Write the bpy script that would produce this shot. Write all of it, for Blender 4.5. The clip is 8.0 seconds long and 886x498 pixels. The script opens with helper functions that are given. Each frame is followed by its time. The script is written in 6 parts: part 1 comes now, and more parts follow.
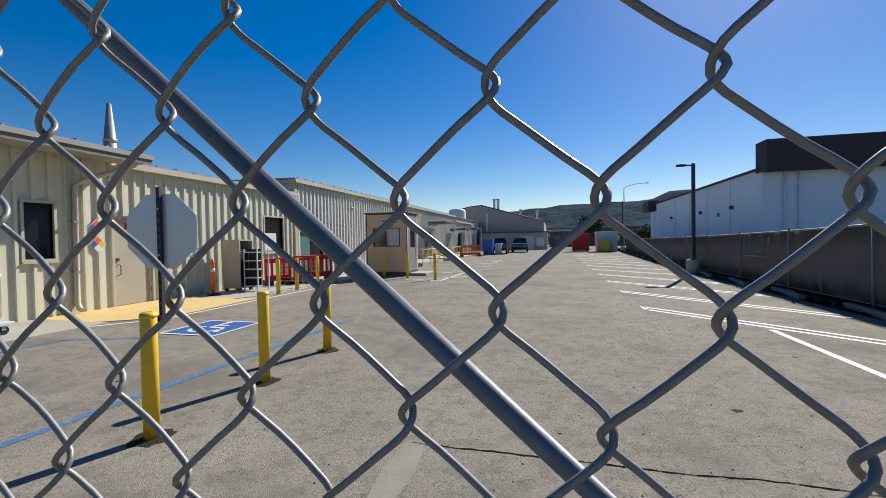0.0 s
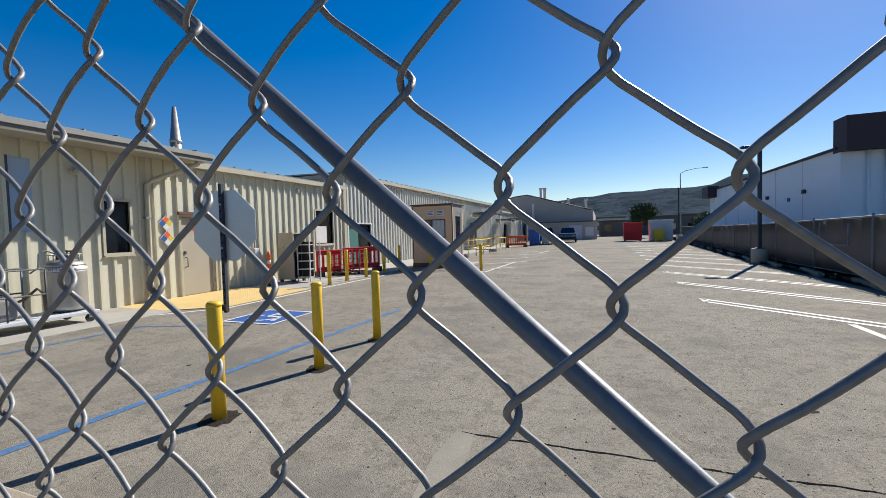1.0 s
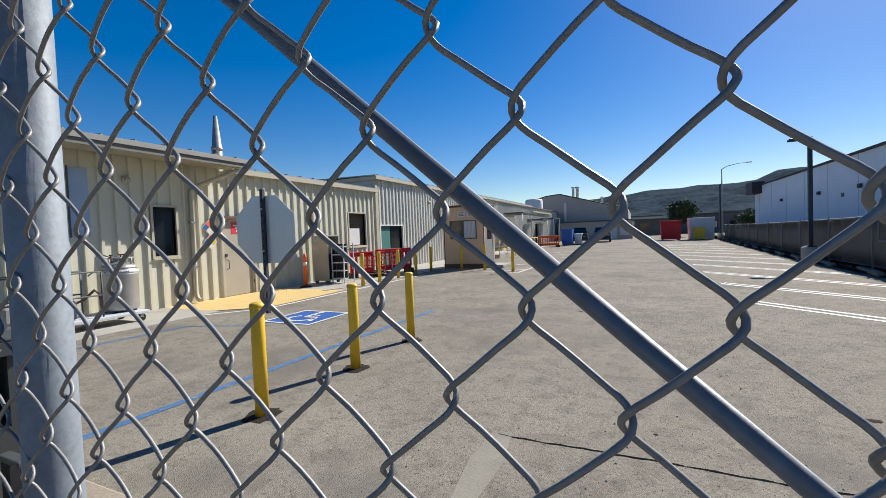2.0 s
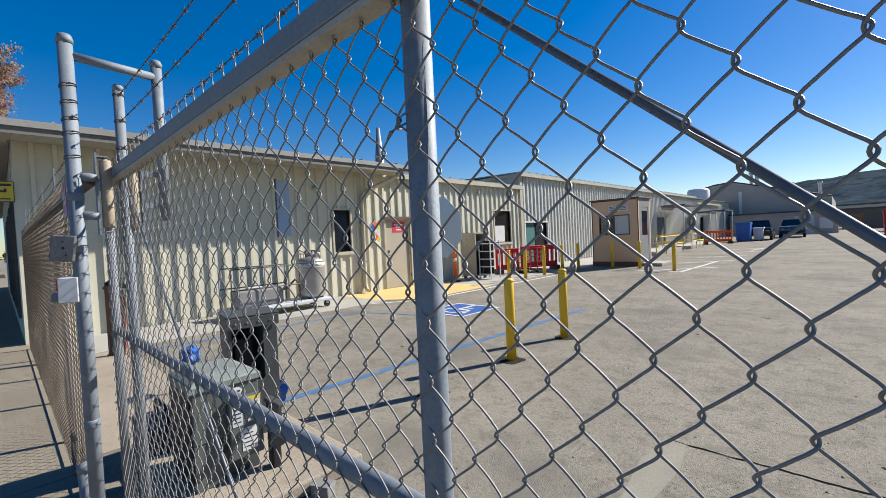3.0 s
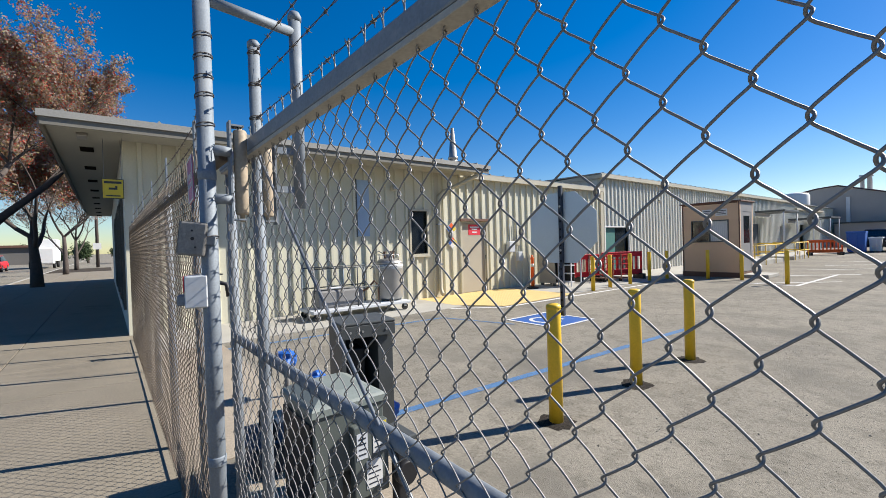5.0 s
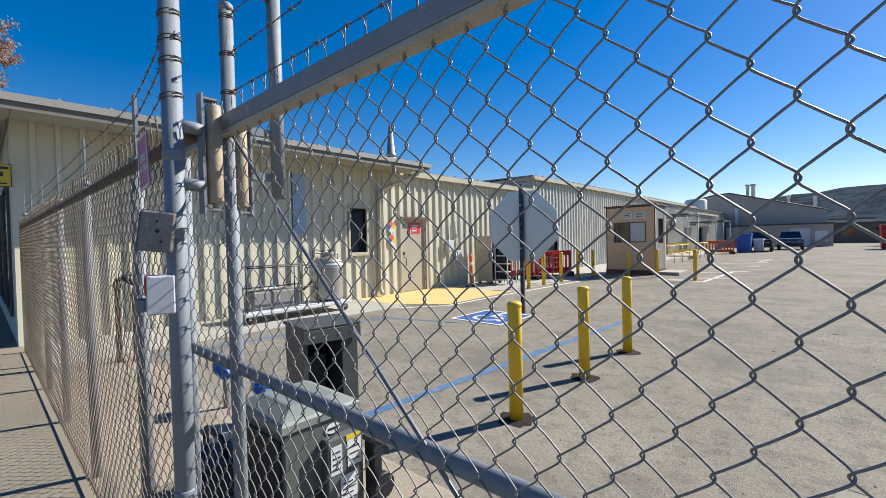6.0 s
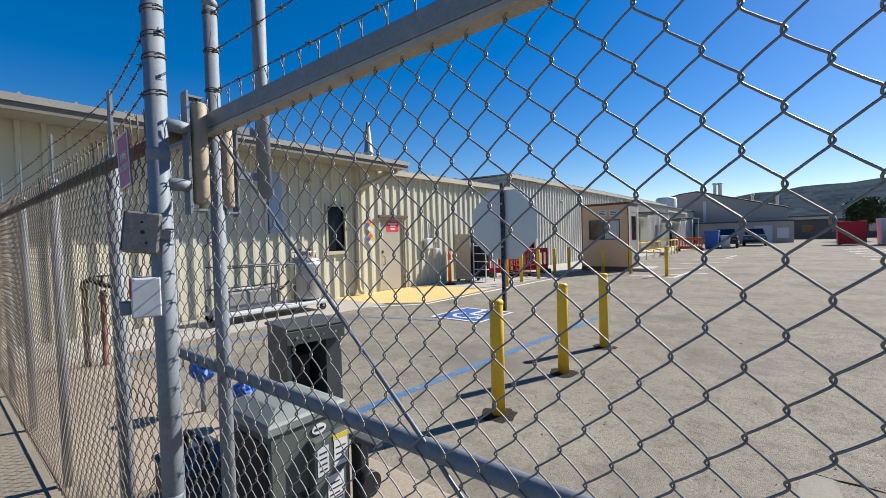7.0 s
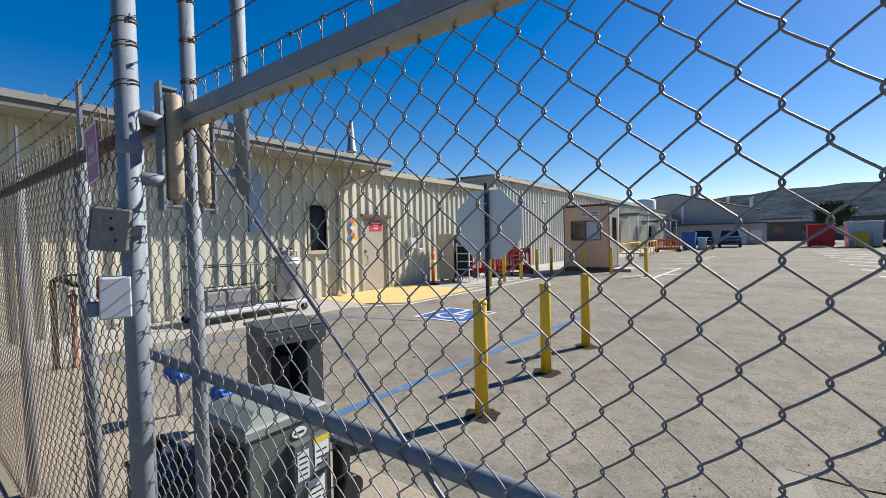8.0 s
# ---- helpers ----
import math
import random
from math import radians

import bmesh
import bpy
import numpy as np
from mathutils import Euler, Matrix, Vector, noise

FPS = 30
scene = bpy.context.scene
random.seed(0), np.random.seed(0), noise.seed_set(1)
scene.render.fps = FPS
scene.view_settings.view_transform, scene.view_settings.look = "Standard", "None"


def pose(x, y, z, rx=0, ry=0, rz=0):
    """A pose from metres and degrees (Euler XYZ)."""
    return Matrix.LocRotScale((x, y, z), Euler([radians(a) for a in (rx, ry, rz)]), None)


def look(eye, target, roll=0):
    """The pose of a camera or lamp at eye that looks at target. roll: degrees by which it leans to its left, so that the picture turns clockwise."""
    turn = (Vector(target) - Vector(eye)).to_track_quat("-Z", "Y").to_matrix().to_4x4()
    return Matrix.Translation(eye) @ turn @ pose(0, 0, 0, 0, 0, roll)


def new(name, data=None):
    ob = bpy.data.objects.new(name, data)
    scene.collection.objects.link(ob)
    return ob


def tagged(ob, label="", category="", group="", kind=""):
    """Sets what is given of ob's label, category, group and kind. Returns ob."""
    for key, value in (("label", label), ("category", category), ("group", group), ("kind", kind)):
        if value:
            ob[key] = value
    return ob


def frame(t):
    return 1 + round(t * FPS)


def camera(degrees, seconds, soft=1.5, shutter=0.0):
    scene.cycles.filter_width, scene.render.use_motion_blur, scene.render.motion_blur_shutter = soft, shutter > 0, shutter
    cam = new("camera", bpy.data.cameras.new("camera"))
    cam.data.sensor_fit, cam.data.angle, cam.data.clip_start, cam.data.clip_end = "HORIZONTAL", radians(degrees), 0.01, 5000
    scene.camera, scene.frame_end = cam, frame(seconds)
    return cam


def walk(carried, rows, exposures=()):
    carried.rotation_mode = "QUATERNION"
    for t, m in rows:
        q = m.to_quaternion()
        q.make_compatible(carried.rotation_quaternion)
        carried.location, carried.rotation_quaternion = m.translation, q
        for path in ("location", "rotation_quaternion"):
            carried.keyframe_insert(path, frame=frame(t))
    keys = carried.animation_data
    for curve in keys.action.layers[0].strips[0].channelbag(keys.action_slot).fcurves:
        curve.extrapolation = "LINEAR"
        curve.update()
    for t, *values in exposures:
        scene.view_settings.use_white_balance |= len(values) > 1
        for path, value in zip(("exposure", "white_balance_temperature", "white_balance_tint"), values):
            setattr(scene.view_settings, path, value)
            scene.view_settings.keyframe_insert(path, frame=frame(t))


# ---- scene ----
# camera and walk: t, x, y, z, yaw, pitch, roll
cam = camera(92.67, 8.0, soft=0.5)
ROWS = [
    (0, -0.6105, -0.3401, 1.4783, 14.472, -1.194, -0.973),
    (0.5, -0.6273, -0.3384, 1.4786, 19.507, -1.759, -1.254),
    (1, -0.6340, -0.3367, 1.4774, 20.608, -2.266, -1.659),
    (1.2, -0.6374, -0.3402, 1.4779, 21.179, -2.333, -1.915),
    (2.3, -0.6742, -0.3824, 1.4855, 29.308, -1.667, -2.405),
    (2.5, -0.6854, -0.4425, 1.4798, 33.949, -1.625, -2.628),
    (3, -0.7169, -0.5859, 1.4900, 43.612, -1.568, -2.836),
    (3.5, -0.8382, -0.6547, 1.4924, 46.965, -1.283, -3.430),
    (4, -1.0564, -0.7309, 1.4861, 51.392, -1.180, -3.179),
    (4.2, -1.1287, -0.7442, 1.4870, 52.174, -0.937, -2.724),
    (5.3, -1.5519, -0.5949, 1.4779, 50.162, -0.609, -0.367),
    (5.5, -1.5924, -0.6127, 1.4756, 46.244, -0.540, -0.785),
    (6, -1.7038, -0.7309, 1.4787, 42.236, -1.109, -1.341),
    (6.5, -1.7231, -0.7691, 1.4838, 40.003, -1.532, -1.157),
    (7, -1.7225, -0.7680, 1.4848, 39.200, -1.460, -1.598),
    (7.5, -1.7320, -0.7541, 1.4794, 37.897, -1.687, -1.590),
    (8, -1.7422, -0.7518, 1.4827, 36.928, -1.526, -1.257),
]
EXPOSURES = [(0, 0.6), (0.5, 0.65), (1.0, 0.7), (2.5, 0.77), (3.5, 0.92), (5.5, 0.96), (6.5, 0.88), (8.0, 0.84)]
walk(cam, [(t, pose(x, y, z, 90 + pitch, 0, yaw) @ pose(0, 0, 0, 0, 0, roll)) for t, x, y, z, yaw, pitch, roll in ROWS], EXPOSURES)

# ---- world, sun, exposure ----
SUN_EL, SUN_AZ = 36.8, 22.7          # degrees; azimuth from +y towards +x
world = bpy.data.worlds.new("sky")
scene.world = world
world.use_nodes = True
wn = world.node_tree.nodes
wl = world.node_tree.links
sky = wn.new("ShaderNodeTexSky")
sky.sky_type = "NISHITA"
sky.sun_disc = False
sky.sun_elevation = radians(SUN_EL)
sky.sun_rotation = radians(SUN_AZ)
sky.altitude = 100
sky.air_density, sky.dust_density, sky.ozone_density = 1.0, 0.21, 3.0
wn["Background"].inputs["Strength"].default_value = 0.076
deep = wn.new("ShaderNodeHueSaturation")
deep.inputs["Hue"].default_value = 0.513
deep.inputs["Saturation"].default_value = 1.50
wl.new(sky.outputs[0], deep.inputs["Color"])
soften = wn.new("ShaderNodeGamma")
soften.inputs["Gamma"].default_value = 0.91
wl.new(deep.outputs[0], soften.inputs["Color"])
wl.new(soften.outputs[0], wn["Background"].inputs["Color"])
sun_data = bpy.data.lights.new("sun", "SUN")
sun_data.energy, sun_data.angle, sun_data.color = 5.0, radians(0.5), (1.0, 0.95, 0.87)
sun = new("sun", sun_data)
sd = Vector((math.sin(radians(SUN_AZ)) * math.cos(radians(SUN_EL)), math.cos(radians(SUN_AZ)) * math.cos(radians(SUN_EL)), math.sin(radians(SUN_EL))))
sun.matrix_basis = look(sd * 60, (0, 0, 0))


# ---- materials ----
def mat(name, color, rough=0.7, metal=0.0, var=0.15, scale=3.0, fine=60.0, bump=0.2, spots=None, rand=0.0, depth=0.004, speck=None, spec=0.4, pits=None):
    """Surface with two scales of tone variation and fine relief, in metres."""
    m = bpy.data.materials.new(name)
    m.use_nodes = True
    n, l = m.node_tree.nodes, m.node_tree.links
    b = n["Principled BSDF"]
    b.inputs["Roughness"].default_value = rough
    b.inputs["Metallic"].default_value = metal
    b.inputs["Specular IOR Level"].default_value = spec
    geo = n.new("ShaderNodeNewGeometry")
    big = n.new("ShaderNodeTexNoise")
    big.inputs["Scale"].default_value = scale
    big.inputs["Detail"].default_value = 6
    small = n.new("ShaderNodeTexNoise")
    small.inputs["Scale"].default_value = fine
    small.inputs["Detail"].default_value = 3
    l.new(geo.outputs["Position"], big.inputs["Vector"])
    l.new(geo.outputs["Position"], small.inputs["Vector"])
    add = n.new("ShaderNodeMath")
    add.operation = "ADD"
    l.new(big.outputs[0], add.inputs[0])
    l.new(small.outputs[0], add.inputs[1])
    fac = add.outputs[0]
    if rand:
        info = n.new("ShaderNodeObjectInfo")
        mul = n.new("ShaderNodeMath")
        mul.operation = "MULTIPLY_ADD"
        l.new(info.outputs["Random"], mul.inputs[0])
        mul.inputs[1].default_value = rand
        l.new(fac, mul.inputs[2])
        fac = mul.outputs[0]
    ramp = n.new("ShaderNodeMapRange")
    ramp.inputs["From Min"].default_value = 0.6
    ramp.inputs["From Max"].default_value = 1.4 + rand
    ramp.inputs["To Min"].default_value = 1 - var
    ramp.inputs["To Max"].default_value = 1 + var
    l.new(fac, ramp.inputs["Value"])
    mix = n.new("ShaderNodeVectorMath")
    mix.operation = "SCALE"
    mix.inputs[0].default_value = color
    l.new(ramp.outputs[0], mix.inputs["Scale"])
    out = mix.outputs[0]
    if speck:
        sp = n.new("ShaderNodeTexNoise")
        sp.inputs["Scale"].default_value = speck[0]
        sp.inputs["Detail"].default_value = 7
        sp.inputs["Roughness"].default_value = 0.72
        l.new(geo.outputs["Position"], sp.inputs["Vector"])
        sr0 = n.new("ShaderNodeMapRange")
        sr0.inputs["From Min"].default_value = 0.36
        sr0.inputs["From Max"].default_value = 0.64
        sr0.inputs["To Min"].default_value = 1 - speck[1]
        sr0.inputs["To Max"].default_value = 1 + speck[1]
        l.new(sp.outputs[0], sr0.inputs["Value"])
        sc0 = n.new("ShaderNodeVectorMath")
        sc0.operation = "SCALE"
        l.new(out, sc0.inputs[0])
        l.new(sr0.outputs[0], sc0.inputs["Scale"])
        out = sc0.outputs[0]
    if pits:
        for size, edge, dim in pits:
            pn = n.new("ShaderNodeTexNoise")
            pn.inputs["Scale"].default_value = size
            pn.inputs["Detail"].default_value = 3
            pn.inputs["Roughness"].default_value = 0.6
            l.new(geo.outputs["Position"], pn.inputs["Vector"])
            pr = n.new("ShaderNodeMapRange")
            pr.inputs["From Min"].default_value = edge
            pr.inputs["From Max"].default_value = edge + 0.05
            pr.inputs["To Min"].default_value = 1.0
            pr.inputs["To Max"].default_value = dim
            l.new(pn.outputs[0], pr.inputs["Value"])
            pm = n.new("ShaderNodeVectorMath")
            pm.operation = "SCALE"
            l.new(out, pm.inputs[0])
            l.new(pr.outputs[0], pm.inputs["Scale"])
            out = pm.outputs[0]
    if spots:
        st = n.new("ShaderNodeTexNoise")
        st.inputs["Scale"].default_value = spots[1]
        st.inputs["Detail"].default_value = 8
        st.inputs["Roughness"].default_value = 0.65
        l.new(geo.outputs["Position"], st.inputs["Vector"])
        sr = n.new("ShaderNodeMapRange")
        sr.inputs["From Min"].default_value = spots[2]
        sr.inputs["From Max"].default_value = spots[2] + 0.12
        l.new(st.outputs[0], sr.inputs["Value"])
        sm = n.new("ShaderNodeMix")
        sm.data_type = "RGBA"
        l.new(sr.outputs[0], sm.inputs["Factor"])
        l.new(out, sm.inputs[6])
        sm.inputs[7].default_value = (*spots[0], 1)
        out = sm.outputs[2]
    l.new(out, b.inputs["Base Color"])
    rr = n.new("ShaderNodeMapRange")
    rr.inputs["To Min"].default_value = max(0.03, rough - 0.12)
    rr.inputs["To Max"].default_value = min(1.0, rough + 0.12)
    l.new(big.outputs[0], rr.inputs["Value"])
    l.new(rr.outputs[0], b.inputs["Roughness"])
    if bump:
        bp = n.new("ShaderNodeBump")
        bp.inputs["Strength"].default_value = bump
        bp.inputs["Distance"].default_value = depth
        l.new(small.outputs[0], bp.inputs["Height"])
        l.new(bp.outputs[0], b.inputs["Normal"])
    return m


M_ASPHALT = mat("aged asphalt", (0.232, 0.211, 0.172), 0.95, var=0.22, scale=0.8, fine=150, bump=0.55, spots=((0.160, 0.148, 0.124), 0.5, 0.52), depth=0.012, speck=(42, 0.22), spec=0.08, pits=((24, 0.60, 0.70), (5.5, 0.53, 0.84), (60, 0.62, 0.6), (1.7, 0.55, 0.9)))
M_WALK = mat("tan concrete pavement", (0.204, 0.176, 0.132), 0.92, var=0.16, scale=1.4, fine=60, bump=0.5, spots=((0.156, 0.132, 0.096), 0.7, 0.57), speck=(90, 0.16))
M_STRIP = mat("dusty tan concrete", (0.288, 0.244, 0.188), 0.92, var=0.2, scale=1.6, fine=70, bump=0.5, spots=((0.200, 0.164, 0.120), 1.1, 0.56), speck=(80, 0.18))
M_CONC = mat("concrete walk", (0.336, 0.320, 0.280), 0.9, var=0.14, scale=1.6, fine=90, bump=0.35, spots=((0.288, 0.264, 0.224), 0.8, 0.56))
M_JOINT = mat("dark joint", (0.014, 0.013, 0.012), 0.95, var=0.2, bump=0, spec=0.0)
M_SEAM = mat("dirt-filled seam", (0.06, 0.05, 0.04), 1.0, var=0.4, scale=6, fine=80, bump=0.6, depth=0.006, spec=0.05)
M_PATCH = mat("pale concrete patch", (0.216, 0.200, 0.160), 0.9, var=0.24, scale=4, fine=110, bump=0.5)
M_PATCHDARK = mat("dark asphalt collar", (0.032, 0.027, 0.022), 0.95, var=0.5, scale=9, fine=110, bump=0.8, depth=0.01, spec=0.1, speck=(60, 0.6))
M_WHITE_LINE = mat("worn white line paint", (0.544, 0.536, 0.512), 0.75, var=0.12, scale=5, fine=70, bump=0.3, spots=((0.240, 0.232, 0.208), 7.0, 0.6))
M_BLUE_LINE = mat("worn blue line paint", (0.055, 0.135, 0.265), 0.8, var=0.3, scale=5, fine=70, bump=0.3, spots=((0.22, 0.205, 0.175), 9.0, 0.56), speck=(60, 0.25))
M_BLUE_PAD = mat("blue symbol paint", (0.016, 0.080, 0.288), 0.7, var=0.2, scale=4, fine=60, bump=0.3)
M_YELLOW_PAD = mat("yellow tactile paving", (0.576, 0.416, 0.168), 0.8, var=0.12, scale=3, fine=40, bump=0.3)
M_SIDING = mat("cream painted metal siding", (0.535, 0.512, 0.402), 0.5, var=0.07, scale=0.8, fine=30, bump=0.06, rand=0.1, spots=((0.455, 0.405, 0.285), 0.7, 0.66))
M_SIDING2 = mat("weathered beige metal siding", (0.52, 0.517, 0.46), 0.5, var=0.08, scale=0.8, fine=30, bump=0.06, rand=0.12, spots=((0.37, 0.34, 0.265), 0.6, 0.63))
M_TRIM = mat("cream metal trim", (0.43, 0.395, 0.305), 0.5, var=0.08, scale=2, fine=40, bump=0.08)
# Paint set darker than white to deepen the shade under the eaves.
M_SOFFIT = mat("soffit paint darkened for shade", (0.35, 0.34, 0.29), 0.7, var=0.1, scale=2, bump=0.08)
M_ROOF = mat("pale metal roof", (0.272, 0.264, 0.240), 0.5, 0.15, var=0.14, scale=1, bump=0.05)
M_STUCCO = mat("off-white painted wall", (0.496, 0.480, 0.432), 0.85, var=0.07, scale=2, fine=120, bump=0.2)
M_GALV = mat("galvanized steel", (0.188, 0.214, 0.242), 0.66, 0.2, var=0.2, scale=9, fine=160, bump=0.2, spots=((0.235, 0.255, 0.275), 16.0, 0.56), depth=0.002)
M_WIRE = mat("galvanized wire", (0.205, 0.20, 0.193), 0.5, 0.3, var=0.22, scale=40, fine=260, bump=0.1, depth=0.001)
M_WIRE_OLD = mat("weathered galvanized wire", (0.165, 0.135, 0.105), 0.7, 0.2, var=0.35, scale=8, fine=200, bump=0.1, depth=0.001)
M_RUSTY = mat("rusty wire", (0.10, 0.085, 0.075), 0.75, 0.3, var=0.4, scale=30, fine=200, bump=0.2, depth=0.001)
M_RUST = mat("rusty iron", (0.16, 0.09, 0.06), 0.85, 0.1, var=0.35, scale=14, fine=120, bump=0.4)
M_KEYBOX = mat("weathered grey die-cast", (0.21, 0.20, 0.185), 0.6, 0.2, var=0.3, scale=22, fine=150, bump=0.2, spots=((0.30, 0.29, 0.27), 30.0, 0.58), depth=0.002)
M_PIPERED = mat("faded red pipe paint", (0.22, 0.075, 0.055), 0.7, var=0.25, scale=12, fine=90, bump=0.2)
M_ROD = mat("dull dark steel rod", (0.135, 0.15, 0.172), 0.5, 0.3, var=0.2, scale=9, fine=160, bump=0.1, depth=0.002)
# Paler than the rail's steel: ground bounce light put into the colour.
M_BOUNCE = mat("bounce-lit rail underside", (0.34, 0.325, 0.285), 0.7, 0.0, var=0.2, scale=14, fine=120, bump=0.1, depth=0.002)
M_ROLLER = mat("worn tan roller", (0.35, 0.285, 0.205), 0.65, 0.1, var=0.2, scale=10, fine=90, bump=0.15, spots=((0.24, 0.2, 0.16), 9.0, 0.58))
M_YELLOW = mat("yellow bollard paint", (0.70, 0.44, 0.025), 0.45, var=0.12, scale=6, fine=70, bump=0.1, spots=((0.50, 0.31, 0.04), 9.0, 0.63))
M_SIGNBACK = mat("bare aluminium sign back", (0.54, 0.56, 0.56), 0.38, 0.35, var=0.06, scale=3, fine=90, bump=0.03)
M_DARKPOST = mat("dark steel post", (0.035, 0.04, 0.055), 0.5, 0.3, var=0.2, bump=0.1)
M_POSTDULL = mat("dull grey fence pipe", (0.20, 0.20, 0.20), 0.6, 0.1, var=0.15, scale=3, bump=0.1)
M_TAN = mat("tan painted panel", (0.64, 0.43, 0.27), 0.65, var=0.08, scale=2, fine=50, bump=0.1)
M_BROWN = mat("brown trim", (0.12, 0.06, 0.04), 0.7, var=0.2, bump=0.1)
M_GREY_DOOR = mat("greige door paint", (0.376, 0.336, 0.264), 0.55, var=0.06, scale=2, bump=0.05)
M_GREENGREY = mat("green-grey enamel", (0.085, 0.098, 0.09), 0.5, var=0.1, scale=6, fine=80, bump=0.08, spots=((0.16, 0.165, 0.15), 5.0, 0.64))
M_GREENLID = mat("pale green-grey enamel", (0.18, 0.205, 0.19), 0.5, var=0.14, scale=6, fine=80, bump=0.08, spots=((0.20, 0.21, 0.19), 6.0, 0.62))
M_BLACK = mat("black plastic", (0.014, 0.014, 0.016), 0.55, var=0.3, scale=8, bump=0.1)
M_DARKGREY = mat("dark grey enamel", (0.06, 0.065, 0.065), 0.5, var=0.15, scale=6, bump=0.08)
M_BLUE = mat("blue plastic", (0.015, 0.10, 0.38), 0.5, var=0.15, scale=8, bump=0.2)
M_CASE = mat("dark blue-grey plastic", (0.03, 0.045, 0.07), 0.55, var=0.2, scale=8, bump=0.1)
M_RED = mat("red plastic", (0.60, 0.014, 0.022), 0.5, var=0.12, scale=5, bump=0.1)
M_ORANGE = mat("orange plastic", (0.680, 0.104, 0.012), 0.5, var=0.12, scale=5, bump=0.1)
M_SIGNRED = mat("red sign paint", (0.60, 0.03, 0.05), 0.5, var=0.06, bump=0)
M_PINK = mat("faded pink sign paint", (0.40, 0.13, 0.22), 0.55, var=0.15, scale=14, bump=0.05)
M_WHITE = mat("white paint", (0.608, 0.608, 0.592), 0.55, var=0.05, scale=3, bump=0.05)
M_PALEGREY = mat("pale grey enamel", (0.5, 0.52, 0.54), 0.5, var=0.08, scale=8, bump=0.05)
M_SIGNYELLOW = mat("yellow sign paint", (0.576, 0.440, 0.040), 0.55, var=0.06, bump=0)
M_STEEL = mat("brushed stainless steel", (0.36, 0.35, 0.33), 0.42, 0.6, var=0.12, scale=5, fine=140, bump=0.08)
M_SCREEN = mat("dark brown privacy cloth", (0.15, 0.145, 0.142), 0.95, var=0.22, scale=1.3, fine=120, bump=0.4)
M_BLUEWALL = mat("pale blue-grey wall panel", (0.74, 0.78, 0.83), 0.7, var=0.06, scale=0.7, bump=0.08)
# The blue is the sky's reflection put into the base colour.
M_LOUVRE = mat("louvre tinted as sky reflection", (0.30, 0.40, 0.54), 0.55, var=0.08, scale=3, bump=0.05)
M_DARKBOX = mat("dark maroon cladding", (0.05, 0.035, 0.042), 0.7, var=0.12, scale=1, bump=0.1)
M_GREYBLDG = mat("taupe metal building", (0.37, 0.335, 0.30), 0.7, var=0.1, scale=0.6, bump=0.05)
M_FARBLUE = mat("far blue-grey wall", (0.25, 0.31, 0.38), 0.7, var=0.1, scale=0.5, bump=0)
# Hill colour carries the blue of distance haze.
M_HILL = mat("haze-blue brush hillside", (0.046, 0.062, 0.076), 1.0, var=0.55, scale=0.02, fine=0.2, bump=0, spots=((0.026, 0.038, 0.046), 0.035, 0.50), spec=0.0)
M_BARK = mat("dark bark", (0.075, 0.06, 0.052), 0.95, var=0.35, scale=9, fine=60, bump=0.6, depth=0.02)
M_TEAL = mat("teal painted panel", (0.05, 0.16, 0.14), 0.5, var=0.1, bump=0.05)
M_LEAF_G = mat("dark green leaf", (0.035, 0.06, 0.02), 0.7, var=0.4, scale=2, bump=0)
M_TYRE = mat("tyre rubber", (0.02, 0.02, 0.02), 0.85, var=0.2, bump=0.1)
M_CARBLACK = mat("black car paint", (0.012, 0.012, 0.014), 0.25, var=0.1, bump=0)
M_CARGREY = mat("blue-grey car paint", (0.08, 0.11, 0.16), 0.25, 0.3, var=0.1, bump=0)
M_FARDARK = mat("dull far wall", (0.128, 0.120, 0.112), 0.9, var=0.2, scale=0.4, bump=0)
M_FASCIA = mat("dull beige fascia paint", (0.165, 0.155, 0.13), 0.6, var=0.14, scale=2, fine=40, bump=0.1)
M_GUTTER = mat("weathered pale gutter", (0.27, 0.262, 0.24), 0.55, var=0.16, scale=2, fine=40, bump=0.1)
M_KIOSKSIDE = mat("grey kiosk side", (0.20, 0.195, 0.19), 0.6, var=0.08, bump=0.05)
M_DIRT = mat("dusty soil", (0.176, 0.144, 0.104), 1.0, var=0.3, scale=2, fine=60, bump=0.6, depth=0.01)


def leaf_material(name, colors):
    m = mat(name, colors[0], 0.8, var=0.3, scale=3, bump=0)
    n, l = m.node_tree.nodes, m.node_tree.links
    geo = n.new("ShaderNodeNewGeometry")
    ramp = n.new("ShaderNodeValToRGB")
    ramp.color_ramp.interpolation = "CONSTANT"
    for i, c in enumerate(colors):
        e = ramp.color_ramp.elements[i] if i < 2 else ramp.color_ramp.elements.new(i / len(colors))
        e.position, e.color = i / len(colors), (*c, 1)
    l.new(geo.outputs["Random Per Island"], ramp.inputs[0])
    l.new(ramp.outputs[0], n["Principled BSDF"].inputs["Base Color"])
    thin = n.new("ShaderNodeBsdfTranslucent")
    l.new(ramp.outputs[0], thin.inputs["Color"])
    both = n.new("ShaderNodeMixShader")
    both.inputs[0].default_value = 0.45
    l.new(n["Principled BSDF"].outputs[0], both.inputs[1])
    l.new(thin.outputs[0], both.inputs[2])
    l.new(both.outputs[0], n["Material Output"].inputs["Surface"])
    return m


M_AUTUMN = leaf_material("autumn leaves", [(0.30, 0.19, 0.15), (0.34, 0.22, 0.13), (0.33, 0.28, 0.22), (0.30, 0.23, 0.21), (0.42, 0.09, 0.06), (0.28, 0.24, 0.12)])
